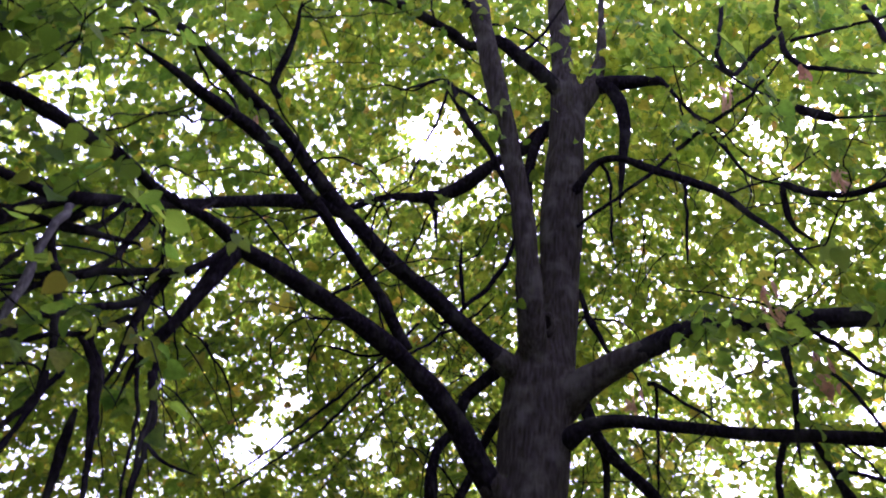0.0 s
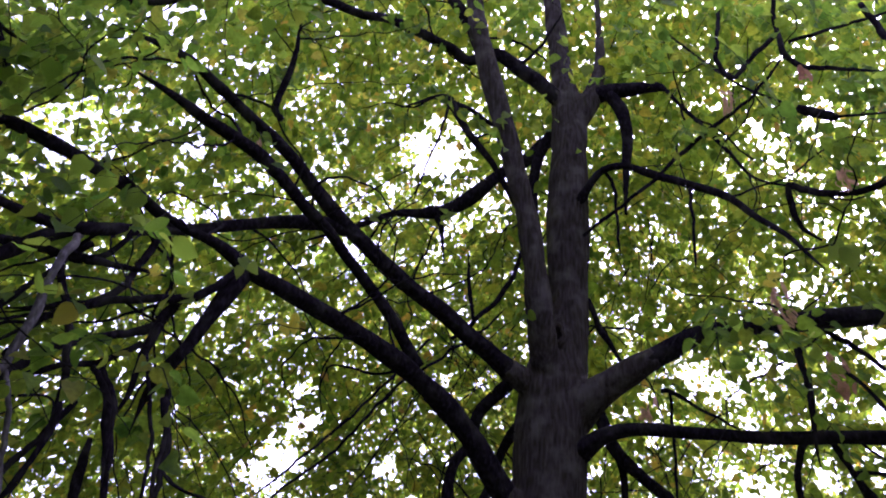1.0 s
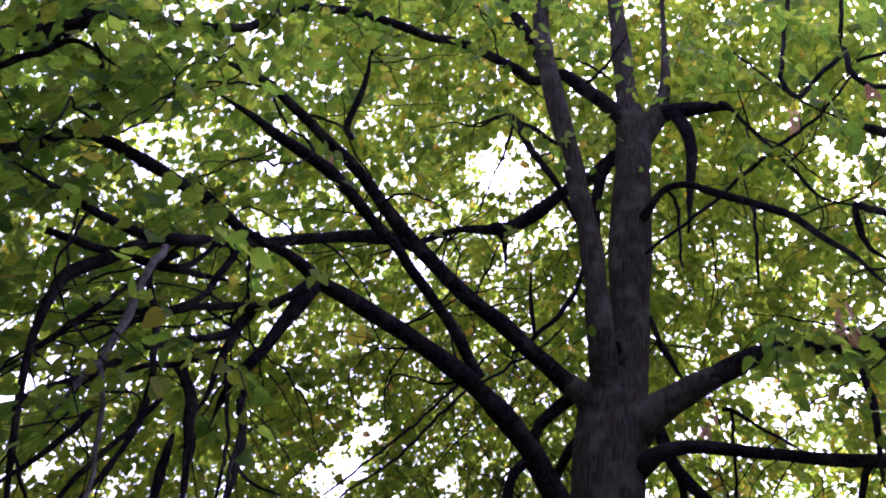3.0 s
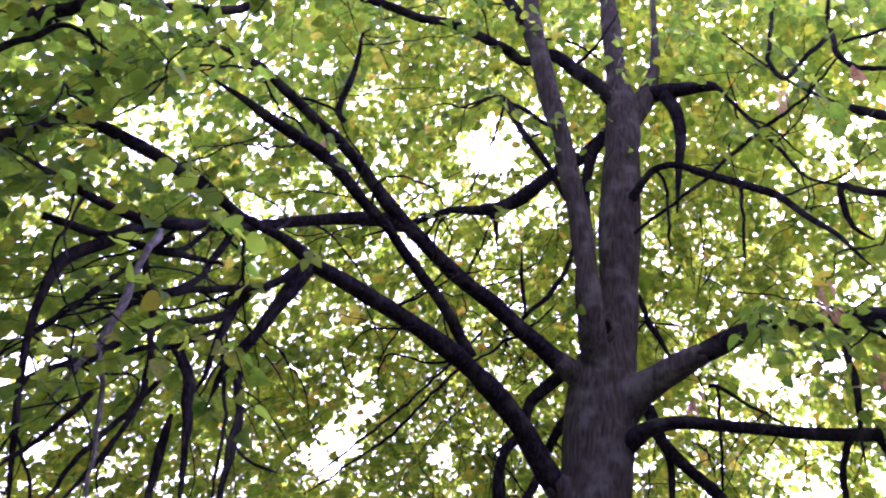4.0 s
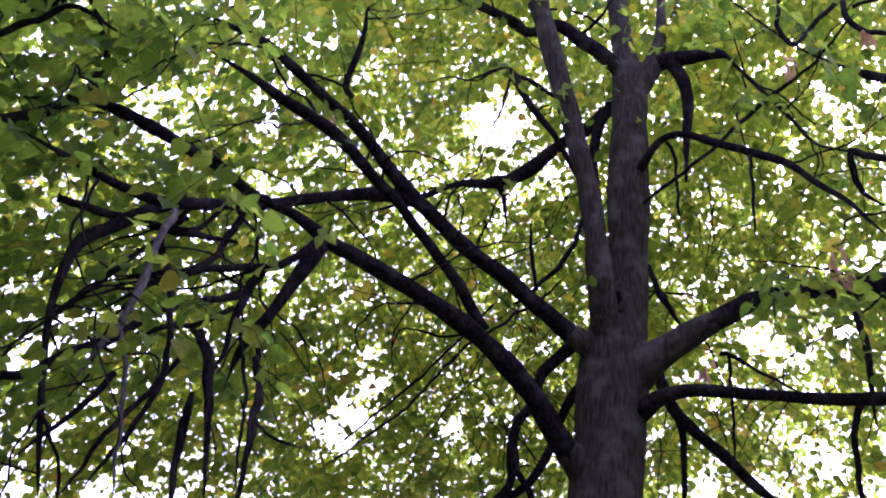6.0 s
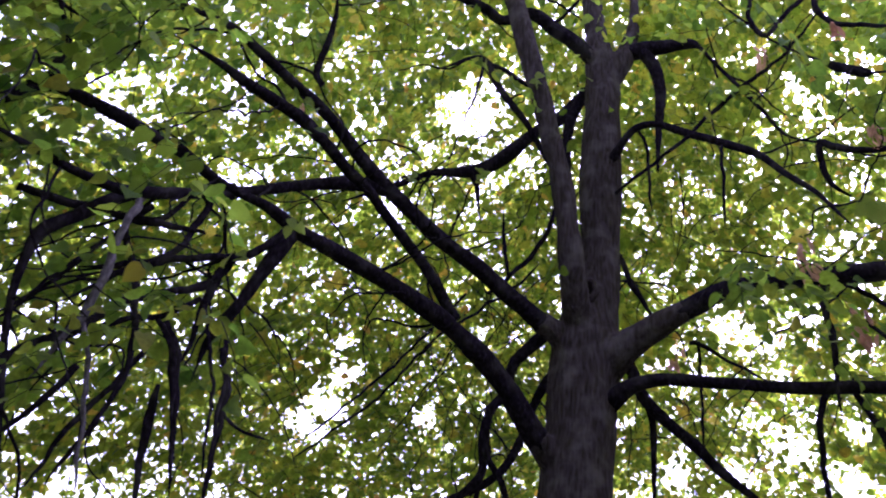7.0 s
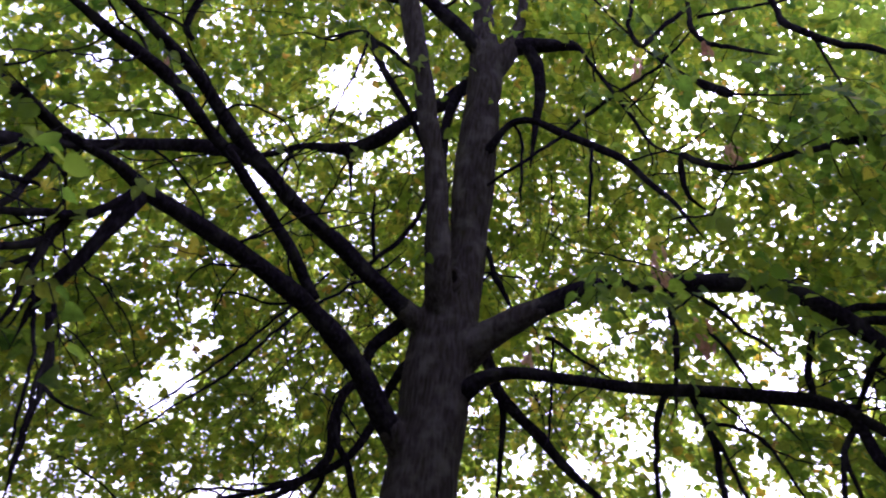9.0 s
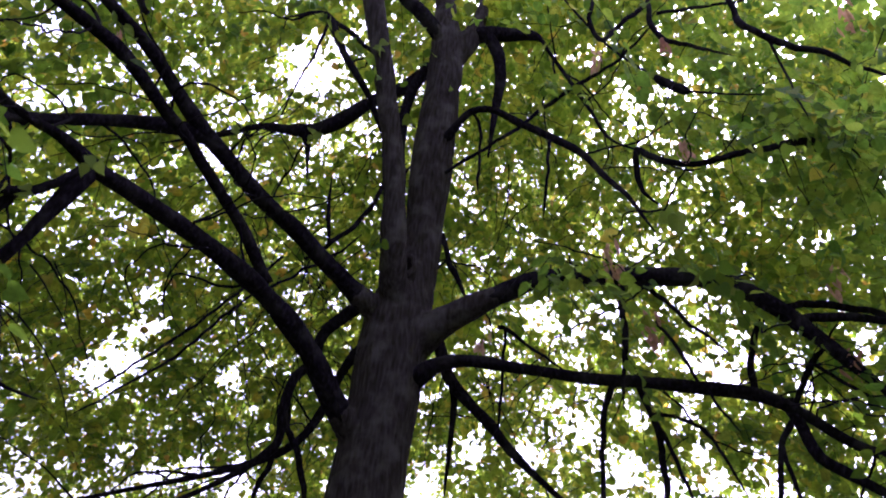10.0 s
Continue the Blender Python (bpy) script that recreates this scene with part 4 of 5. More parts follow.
gap((0.36, 1.60, 2.93, 0.066), (0.97, 4.35, 5.21, 0.180), 0.95)
gap((0.29, 1.60, 3.11, 0.072), (0.80, 4.40, 5.75, 0.198), 0.95)
gap((-0.93, 1.60, 2.38, 0.034), (-1.38, 2.50, 2.81, 0.051), 0.95)
gap((-0.94, 1.60, 2.33, 0.034), (-1.39, 2.50, 2.75, 0.050), 0.95)
gap((-0.94, 1.60, 2.28, 0.033), (-1.40, 2.50, 2.67, 0.050), 0.95)
gap((-0.94, 1.60, 2.24, 0.033), (-1.41, 2.50, 2.60, 0.049), 0.95)
gap((-0.95, 1.60, 2.19, 0.032), (-1.42, 2.50, 2.53, 0.048), 0.95)
gap((-0.96, 1.60, 2.14, 0.032), (-1.42, 2.50, 2.46, 0.048), 0.95)
gap((-1.08, 1.60, 2.81, 0.044), (-8.81, 13.00, 11.43, 0.357))
gap((-1.00, 1.60, 2.77, 0.052), (-8.12, 13.00, 11.13, 0.424))
gap((-0.94, 1.60, 2.81, 0.038), (-7.61, 13.00, 11.40, 0.309))
gap((-1.14, 1.60, 2.90, 0.030), (-9.29, 13.00, 12.16, 0.243), 0.62)
gap((-0.92, 1.60, 2.65, 0.033), (-1.52, 2.80, 3.41, 0.054), 0.95)
gap((-1.05, 1.60, 2.72, 0.033), (-1.67, 2.70, 3.46, 0.053), 0.95)
gap((-1.18, 1.60, 2.78, 0.034), (-1.82, 2.60, 3.48, 0.053), 0.95)
gap((-0.43, 1.60, 3.35, 0.030), (-0.96, 3.90, 5.68, 0.067), 0.95)
gap((-0.50, 1.60, 3.37, 0.030), (-1.13, 3.90, 5.74, 0.067), 0.95)
gap((-0.58, 1.60, 3.39, 0.030), (-1.27, 3.80, 5.68, 0.066), 0.95)
gap((-0.74, 1.60, 3.39, 0.030), (-1.53, 3.60, 5.47, 0.063), 0.95)
gap((-0.53, 4.00, 3.77, 0.11), (-1.70, 13.00, 8.63, 0.36), 0.99)


def bare_round(line, reach):
    """Leaves keep clear of an inner limb: they hang on the twigs further out."""
    for a, b in zip(line[::8], line[8::8]):
        GAPS.append((np.array(a[:3]), np.array(b[:3]), reach, reach, 0.93))


for line, ob in zip(wood_lines, wood_made):
    if ob in (limb_5, limb_8, branch_6, branch_7, branch_10, limb_3):
        bare_round(line, 0.5 if ob is limb_5 else 0.34)


def clump_noise(p, scale, seed):
    """Smooth noise about 0, for clumps and hollows of the crown."""
    g = np.random.default_rng(seed)
    out = np.zeros(len(p))
    for _ in range(10):
        k = g.normal(size=3) / scale
        out += np.sin(p @ k + g.uniform(0, 6.28))
    return out / 2.3


def in_gap(p):
    """The share of leaves that a hole takes away at each point."""
    worst = np.zeros(len(p))
    ragged = 0.26 * clump_noise(p, 0.13, 5) + 0.16 * clump_noise(p, 0.45, 6)
    for a, b, ra, rb, clear in GAPS:
        d = b - a
        t = np.clip(((p - a) @ d) / (d @ d), 0, 1)
        off = np.linalg.norm(p - a - t[:, None] * d, axis=1)
        worst = np.maximum(worst, clear * np.clip((1 - off / (ra + (rb - ra) * t) + ragged) / 0.55, 0, 1) ** 0.8)
    return worst


def open_to_leaves(p):
    """True where a leaf may hang: outside the holes, and here and there within them."""
    return rng.uniform(0, 1, len(p)) > in_gap(p)


AXIS = np.array((0.75, 4.5))


def crown_density(p):
    """Share of the fullest foliage at each point of the crown, 0 outside."""
    rho = np.hypot(p[:, 0] - AXIS[0], p[:, 1] - AXIS[1])
    wob = 0.5 * clump_noise(p, 1.6, 3)
    top = 11.5 * np.sqrt(np.clip(1 - (rho / (6.2 + wob)) ** 2, 0, 1))
    # the crown's rim is lowered behind the eye, out of view, against low light
    low = 2.35 - 0.1 * rho + 0.3 * wob - 1.2 * np.clip((0.3 - p[:, 1]) / 1.5, 0, 1)
    d = np.clip((top - p[:, 2]) / 0.6, 0, 1) * np.clip((p[:, 2] - low) / 0.4, 0, 1)
    hollow = ((p[:, 0] - 0.5) / 2.45) ** 2 + ((p[:, 1] - 1.2) / 4.0) ** 2 + ((p[:, 2] - 2.6) / 3.0) ** 2
    d *= np.clip((hollow - 0.85) / 0.35, 0, 1)
    # unseen leaves added behind and to the left hold light off the wood
    behind = 0.9 * np.maximum(np.clip((1.4 - p[:, 0]) / 1.2, 0, 1), np.clip(-0.3 - p[:, 1], 0, 1)) * np.clip(0.8 - p[:, 1], 0, 1)
    # otherwise thinned behind and overhead, which lets skylight onto the near leaves
    d *= np.clip((p[:, 1] + 0.8) / 3.0 + np.clip(-0.6 - p[:, 0], 0, 1) * 0.6 + behind, 0.06, 1)
    d *= np.clip((4.2 + p[:, 1] * 1.1 - p[:, 2]) / 3.0 + behind, 0.12, 1)
    core = (rho / 3.6) ** 2 + ((p[:, 2] - 4.5) / 4.2) ** 2
    d *= np.clip(0.3 + 0.7 * core, 0.3, 1)
    d *= np.clip(0.8 + 0.4 * clump_noise(p, 0.4, 8), 0.2, 1)
    d *= 1 - 0.2 * np.clip(p[:, 0] - 1.2, 0, 1) * np.clip((6.5 - p[:, 1]) / 2, 0, 1)
    # opened right of the view, so light reaches the trunk's right side
    d *= 1 - 0.92 * np.clip((p[:, 0] - 0.9 - 0.85 * p[:, 1]) / 0.5, 0, 1) * np.clip((p[:, 1] + 0.6) / 0.6, 0, 1)
    d *= 1 - 0.45 * np.clip((-1.2 - p[:, 0]) / 0.5, 0, 1) * np.clip(4.6 - p[:, 1], 0, 1) * np.clip((3.5 - p[:, 2]) / 0.6, 0, 1)
    d *= 1 - 0.32 * np.clip(-0.9 - p[:, 0], 0, 1) * np.clip((7.5 - p[:, 1]) / 2, 0, 1)
    return d


def unit(v):
    return v / np.maximum(np.linalg.norm(v, axis=1, keepdims=True), 1e-9)


def sprays(base, count, length, size, droop):
    """Leaves set alternately along drooping twigs: places, axes and sizes, and the twigs' own points."""
    n = len(base)
    away = base[:, :2] - AXIS
    turn = np.arctan2(away[:, 1], away[:, 0]) + rng.normal(0, 0.9, n)
    rise = rng.normal(0.0, 0.35, n)
    d = np.stack([np.cos(turn) * np.cos(rise), np.sin(turn) * np.cos(rise), np.sin(rise)], 1)
    ln = rng.uniform(*length, n)
    s = (np.arange(count) + 0.6) / count
    s = s[None, :] + rng.uniform(-0.03, 0.03, (n, count))
    fall = droop * rng.uniform(0.5, 1.4, n)
    place = base[:, None] + d[:, None] * (s * ln[:, None])[..., None]
    place[..., 2] -= fall[:, None] * ln[:, None] * s ** 2
    side = np.stack([-np.sin(turn), np.cos(turn), np.zeros(n)], 1)
    sign = np.where(np.arange(count) % 2, 1.0, -1.0)[None, :, None]
    out = unit((d[:, None] * 0.55 + side[:, None] * sign * 0.85 + rng.normal(0, 0.28, (n, count, 3))).reshape(-1, 3))
    out[:, 2] -= rng.uniform(0.1, 1.1, len(out))
    out = unit(out)
    place = place.reshape(-1, 3) + out * rng.uniform(0.015, 0.045, (len(out), 1))
    nor = np.tile((0.0, 0.0, 1.0), (len(out), 1)) + rng.normal(0, 0.65, (len(out), 3))
    nor = unit(nor - out * np.sum(nor * out, 1, keepdims=True))
    sz = rng.uniform(*size, len(out)) * np.repeat(rng.uniform(0.85, 1.12, n), count)
    stems = np.stack([base + d * (q * ln)[:, None] - np.array((0, 0, 1.0)) * (fall * ln * q * q)[:, None] for q in (0, 0.35, 0.7, 1.0)], 1)
    return place, out, nor, sz, stems


# a linden leaf, heart-shaped, folded a little along its midrib: across, along, lift
HALF = [(0.22, -0.07, 0.05), (0.46, 0.12, 0.1), (0.47, 0.42, 0.1), (0.28, 0.78, 0.02)]
SHAPE = np.array([(0, 0.03, 0), (0, 0.5, 0.0), (0, 1.08, -0.14)] + HALF + [(-x, y, z) for x, y, z in HALF])
FAR_SHAPE = np.array([(0, 0.0, 0), (0.33, -0.02, 0.08), (0.49, 0.3, 0.1), (0.37, 0.7, 0.06), (0, 1.03, -0.12), (-0.37, 0.7, 0.06), (-0.49, 0.3, 0.1), (-0.33, -0.02, 0.08)])
FAR_TRIS = [(0, 1, 2), (0, 2, 3), (0, 3, 4), (0, 4, 5), (0, 5, 6), (0, 6, 7)]
TRIS = [(0, 3, 4), (0, 4, 1), (1, 4, 5), (1, 5, 6), (1, 6, 2), (0, 8, 7), (0, 1, 8), (1, 9, 8), (1, 10, 9), (1, 2, 10)]


def leaf_mesh(name, place, out, nor, sz, mat, shape, tris):
    across = np.cross(out, nor)
    curl = rng.uniform(0.3, 2.2, len(sz))
    v = (place[:, None] + sz[:, None, None] * (shape[None, :, :1] * across[:, None] + shape[None, :, 1:2] * out[:, None]
         + (shape[None, :, 2:] * curl[:, None, None]) * nor[:, None])).reshape(-1, 3)
    f = (np.array(tris)[None] + (np.arange(len(sz)) * len(shape))[:, None, None]).reshape(-1, 3)
    me = bpy.data.meshes.new(name)
    me.vertices.add(len(v))
    me.vertices.foreach_set("co", (v - np.array(TREE_AT)).ravel())
    me.loops.add(f.size)
    me.loops.foreach_set("vertex_index", f.ravel().astype(np.int32))
    me.polygons.add(len(f))
    me.polygons.foreach_set("loop_start", np.arange(0, f.size, 3, dtype=np.int32))
    me.update(calc_edges=True)
    me.materials.append(mat)
    return me


def twig_mesh(name, stems, radius):
    """Thin three-sided twigs that carry the sprays."""
    n, k = stems.shape[:2]
    ring = np.array([(1, 0, 0), (-0.5, 0.6, 0.6), (-0.5, -0.6, -0.6)])
    taper = np.linspace(1.0, 0.35, k)
    v = stems[:, :, None] + ring[None, None] * (radius * taper)[None, :, None, None]
    idx = np.arange(n * k * 3).reshape(n, k, 3)
    faces = []
    for a in range(3):
        b = (a + 1) % 3
        faces.append(np.stack([idx[:, :-1, a], idx[:, :-1, b], idx[:, 1:, b], idx[:, 1:, a]], -1).reshape(-1, 4))
    f = np.concatenate(faces)
    me = bpy.data.meshes.new(name)
    me.vertices.add(n * k * 3)
    me.vertices.foreach_set("co", (v.reshape(-1, 3) - np.array(TREE_AT)).ravel())
    me.loops.add(f.size)
    me.loops.foreach_set("vertex_index", f.ravel().astype(np.int32))
    me.polygons.add(len(f))
    me.polygons.foreach_set("loop_start", np.arange(0, f.size, 4, dtype=np.int32))
    me.update(calc_edges=True)
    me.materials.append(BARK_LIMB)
    return me


def scatter(tries, lo, hi, dens):
    p = rng.uniform(lo, hi, (tries, 3))
    return p[rng.uniform(0, 1, tries) < dens(p)]


fuller, hanging = [], []


def fuller_crown(count, lo, hi):
    """A denser part of the crown: extra shoots between two corners."""
    fuller.append(rng.uniform(lo, hi, (count, 3)))


def hanging_shoots(count, lo, hi):
    """Low shoots with larger leaves that hang between two corners."""
    hanging.append(sprays(rng.uniform(lo, hi, (count, 3)), 9, (0.22, 0.5), (0.055, 0.088), 0.9))


fuller_crown(30, (-5.66, 5.00, 6.28), (-3.24, 8.00, 7.62))
fuller_crown(18, (-4.74, 5.50, 2.25), (-2.25, 9.00, 3.09))
fuller_crown(28, (-2.38, 5.50, 2.46), (-0.32, 9.00, 3.22))
fuller_crown(8, (-3.12, 5.00, 1.99), (-1.93, 8.50, 3.39))
fuller_crown(40, (-4.28, 5.60, 6.08), (-2.66, 8.00, 7.20))
fuller_crown(40, (1.01, 5.20, 7.90), (2.23, 8.50, 8.85))
fuller_crown(110, (2.33, 4.80, 5.66), (4.58, 8.50, 8.35))
fuller_crown(50, (2.33, 4.80, 8.90), (5.20, 8.50, 10.60))
fuller_crown(90, (0.24, 5.50, 4.62), (1.04, 8.50, 5.64))
fuller_crown(25, (-2.40, 6.00, 4.07), (0.06, 9.20, 5.73))
fuller_crown(85, (1.73, 6.00, 5.31), (3.44, 9.00, 6.64))
fuller_crown(25, (1.73, 6.00, 9.00), (3.44, 9.00, 10.40))
fuller_crown(110, (-2.11, 5.50, 7.88), (-0.40, 8.50, 8.73))
fuller_crown(80, (1.83, 5.50, 8.21), (3.24, 8.50, 9.11))
fuller_crown(15, (-0.97, 6.00, 5.02), (0.73, 9.00, 5.81))
fuller_crown(30, (-3.00, 6.00, 3.69), (-1.00, 9.00, 5.69))
fuller_crown(30, (-1.22, 6.00, 4.48), (-0.07, 9.00, 5.88))
fuller_crown(30, (-2.55, 5.00, 3.31), (-1.34, 8.00, 3.94))
fuller_crown(30, (-3.91, 5.00, 2.75), (-1.64, 9.00, 3.44))
fuller_crown(25, (-1.11, 6.00, 2.91), (0.10, 9.00, 3.76))
fuller_crown(25, (-2.70, 6.00, 2.62), (-0.14, 9.00, 3.47))
fuller_crown(15, (-1.21, 6.00, 3.57), (-0.30, 9.00, 4.29))
fuller_crown(15, (-2.31, 6.00, 2.66), (-0.19, 9.00, 3.33))
fuller_crown(25, (1.67, 5.00, 7.40), (2.41, 8.00, 8.08))
fuller_crown(30, (1.86, 6.00, 2.66), (4.17, 9.00, 4.30))
fuller_crown(15, (-4.15, 3.20, 5.06), (-2.66, 6.00, 6.14))
fuller_crown(14, (3.53, 4.20, 5.21), (5.29, 7.00, 6.75))
fuller_crown(26, (-5.53, 5.50, 7.77), (1.03, 8.00, 8.59))
seeds = scatter(144000, (-6.5, -2.8, 0.9), (8.0, 11.8, 13.6), crown_density)
seeds = np.concatenate([seeds] + fuller)
place, out, nor, sz, stems = sprays(seeds, 16, (0.35, 0.75), (0.042, 0.074), 0.5)
sz *= np.where(place[:, 1] < 6.2, 1.2, 0.97)
keep = open_to_leaves(place)
place, out, nor, sz = place[keep], out[keep], nor[keep], sz[keep]

# added leaf screen on three sides, out of view, blocks low light on the trunk
screen_turn, screen_out = rng.uniform(-190, 5, 9500), rng.uniform(5.3, 6.7, 9500)
screen_at = np.stack([AXIS[0] + screen_out * np.cos(np.radians(screen_turn)), AXIS[1] + screen_out * np.sin(np.radians(screen_turn)), rng.uniform(0.3, 6.2, 9500)], 1)
leaf_screen = sprays(screen_at, 8, (0.35, 0.75), (0.085, 0.115), 0.7)

# hanging sprays on the near limbs at both sides
hanging_shoots(4, (-1.19, 2.30, 2.90), (-1.01, 2.50, 3.12))
hanging_shoots(4, (-1.62, 2.10, 3.60), (-1.38, 2.40, 3.80))
hanging_shoots(1, (-0.75, 2.80, 4.48), (-0.61, 3.00, 4.57))
hanging_shoots(5, (1.27, 3.20, 3.08), (1.69, 3.70, 3.36))
hanging_shoots(12, (2.16, 2.70, 3.78), (2.98, 3.30, 4.41))
hanging_shoots(4, (1.97, 3.10, 3.28), (2.18, 3.30, 3.41))
hanging_shoots(3, (-2.20, 2.30, 3.09), (-1.53, 2.70, 3.58))
hanging_shoots(5, (-2.09, 2.40, 2.06), (-1.14, 3.20, 2.92))
hanging_shoots(6, (-2.10, 2.40, 4.04), (-1.33, 3.20, 4.45))
hanging_shoots(8, (-1.53, 3.20, 3.68), (-0.90, 3.80, 4.59))
hanging_shoots(6, (1.60, 3.40, 4.58), (2.34, 3.90, 5.05))
hanging_shoots(2, (1.73, 3.20, 3.33), (2.97, 3.60, 3.60))
hanging_shoots(5, (-1.66, 2.25, 1.99), (-0.94, 2.70, 2.79))
hanging_shoots(3, (-1.39, 2.80, 2.35), (-1.06, 3.00, 2.63))
hanging_shoots(4, (1.25, 3.10, 3.09), (1.49, 3.40, 3.21))
hanging_shoots(3, (-1.43, 2.30, 3.81), (-1.17, 2.60, 4.00))
hanging_shoots(4, (1.19, 3.30, 2.98), (1.72, 3.60, 3.18))
hanging_shoots(9, (-2.49, 2.10, 3.96), (-1.49, 2.70, 4.32))
hanging_shoots(7, (-2.49, 2.40, 3.78), (-1.29, 3.00, 4.23))
hanging_shoots(6, (-1.81, 2.70, 4.69), (-0.94, 3.30, 5.12))
hanging_shoots(8, (-0.58, 3.40, 5.58), (0.17, 4.00, 6.10))
hanging_shoots(10, (0.83, 3.00, 5.16), (2.33, 3.80, 5.84))
hanging_shoots(5, (2.27, 2.80, 3.90), (3.42, 3.50, 5.16))
nplace, nout, nnor, nsz = (np.concatenate([q[i] for q in hanging]) for i in range(4))
keep = open_to_leaves(nplace)
nplace, nout, nnor, nsz = nplace[keep], nout[keep], nnor[keep], nsz[keep]
nstems = np.concatenate([q[4] for q in hanging])

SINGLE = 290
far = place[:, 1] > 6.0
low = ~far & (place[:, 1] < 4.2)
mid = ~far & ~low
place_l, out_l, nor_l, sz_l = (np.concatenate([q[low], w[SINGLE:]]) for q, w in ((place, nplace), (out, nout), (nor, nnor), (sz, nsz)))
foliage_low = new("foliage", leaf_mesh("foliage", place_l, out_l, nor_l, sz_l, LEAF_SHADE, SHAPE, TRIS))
foliage_low.parent = tree
tagged(foliage_low, "deep green leaves on the low twigs, shade painted in", kind="stuff")
foliage = new("foliage", leaf_mesh("foliage", place[mid], out[mid], nor[mid], sz[mid], LEAF, SHAPE, TRIS))
foliage.parent = tree
tagged(foliage, "green heart-shaped leaves turning yellow here and there", kind="stuff")
foliage_far = new("foliage", leaf_mesh("foliage", place[far], out[far], nor[far], sz[far], LEAF, FAR_SHAPE, FAR_TRIS))
foliage_far.parent = tree
tagged(foliage_far, "green leaves of the far side of the crown", kind="stuff")
foliage_screen = new("foliage", leaf_mesh("foliage", *leaf_screen[:4], LEAF_SHADE, FAR_SHAPE, FAR_TRIS))
foliage_screen.parent = tree
tagged(foliage_screen, "added leaves out of view that block low light", kind="stuff")
stem_ok = in_gap(stems[:, 2]) < 0.25
twigs = new("fine_twig", twig_mesh("fine_twig", np.concatenate([stems[stem_ok], nstems, leaf_screen[4]]), 0.0044))
twigs.parent = tree
tagged(twigs, "thin dark twigs that carry the leaves", kind="stuff")


def bare_twigs(count, lo, hi, reach):
    """Curved leafless twigs that fan down and outward from the inner limbs."""
    base = rng.uniform(lo, hi, (count, 3))
    turn, sag = rng.uniform(0, 6.28, count), rng.uniform(0.3, 1.3, count)
    ln = rng.uniform(*reach, count)
    rows, bend = [], rng.normal(0, 0.05, (count, 3))
    for q in np.linspace(0, 1, 7):
        step = np.stack([np.cos(turn) * q, np.sin(turn) * q, -sag * q ** 1.6], 1) * (ln * 0.7)[:, None]
        bend = bend + rng.normal(0, 0.018, (count, 3))
        rows.append(base + step + bend * q)
    return np.stack(rows, 1)


bare = np.concatenate([bare_twigs(*q) for q in (
    (66, (-0.33, 4.40, 2.76), (0.53, 5.20, 3.74), (0.3, 0.8)),
    (16, (-1.01, 4.80, 4.13), (-0.10, 6.40, 4.86), (0.3, 0.8)),
    (25, (0.37, 5.00, 4.26), (0.82, 6.20, 5.31), (0.3, 0.8)),
    (30, (1.27, 4.40, 4.07), (2.16, 5.60, 4.80), (0.3, 0.8)),
    (22, (1.12, 4.00, 2.65), (2.24, 5.20, 3.10), (0.3, 0.8)),
    (25, (1.95, 3.80, 2.66), (3.73, 5.00, 3.51), (0.3, 0.8)),
    (14, (-1.60, 3.20, 2.47), (-1.05, 4.40, 3.33), (0.3, 0.6)),
)])
bare_twig = new("bare_twig", twig_mesh("bare_twig", bare, 0.0065))
bare_twig.parent = tree
tagged(bare_twig, "leafless thin dark twigs inside the crown", kind="stuff")


def one_leaf_mesh(name, mat):
    """A single leaf with a bent blade and a stalk, one long, growing along y."""
    bm = bmesh.new()
    outline = [(0.0, 0.0), (0.12, -0.07), (0.3, -0.06), (0.44, 0.08), (0.49, 0.28), (0.44, 0.5), (0.32, 0.7), (0.16, 0.88), (0.0, 1.08)]
    mid = [bm.verts.new((0, t * 1.08, -0.16 * t * t)) for t in (0.0, 0.2, 0.42, 0.66, 0.86, 1.0)]
    for s in (1, -1):
        edge = [mid[0]] + [bm.verts.new((s * x, y, 0.22 * x - 0.16 * (max(y, 0) / 1.08) ** 2 + 0.03 * math.sin(9 * y))) for x, y in outline[1:-1]] + [mid[-1]]
        pairs = [(0, 1, 0), (1, 2, 0), (2, 3, 1), (3, 4, 1), (4, 5, 2), (5, 6, 3), (6, 7, 4), (7, 8, 5)]
        for a, b, m in pairs:
            tri = [edge[a], edge[b], mid[m]]
            if len(set(tri)) == 3:
                bm.faces.new(tri if s > 0 else tri[::-1])
        for a, m, k in ((2, 0, 1), (4, 1, 2), (5, 2, 3), (6, 3, 4), (7, 4, 5)):
            tri = [edge[a], mid[k], mid[m]]
            if len(set(tri)) == 3:
                bm.faces.new(tri if s > 0 else tri[::-1])
    q = [bm.verts.new(c) for c in ((0.012, 0.02, 0), (-0.012, 0.02, 0), (-0.01, -0.42, 0.06), (0.01, -0.42, 0.06))]
    bm.faces.new(q)
    me = bpy.data.meshes.new(name)
    bm.to_mesh(me)
    bm.free()
    me.polygons.foreach_set("use_smooth", [True] * len(me.polygons))
    me.materials.append(mat)
    return me


def leaf_matrix(p, o, n, s):
    a, o, n = Vector(np.cross(o, n)), Vector(o), Vector(n)
    m = Matrix((a * s, o * s, n * s)).transposed().to_4x4()
    m.translation = Vector(p) - TREE_AT
    return m


LEAF_MESH = one_leaf_mesh("leaf", LEAF_ONE)
for i in range(min(SINGLE, len(nsz))):
    leaf = new("leaf", LEAF_MESH)
    leaf.parent = tree
    leaf.matrix_local = leaf_matrix(nplace[i], nout[i], nnor[i], nsz[i])


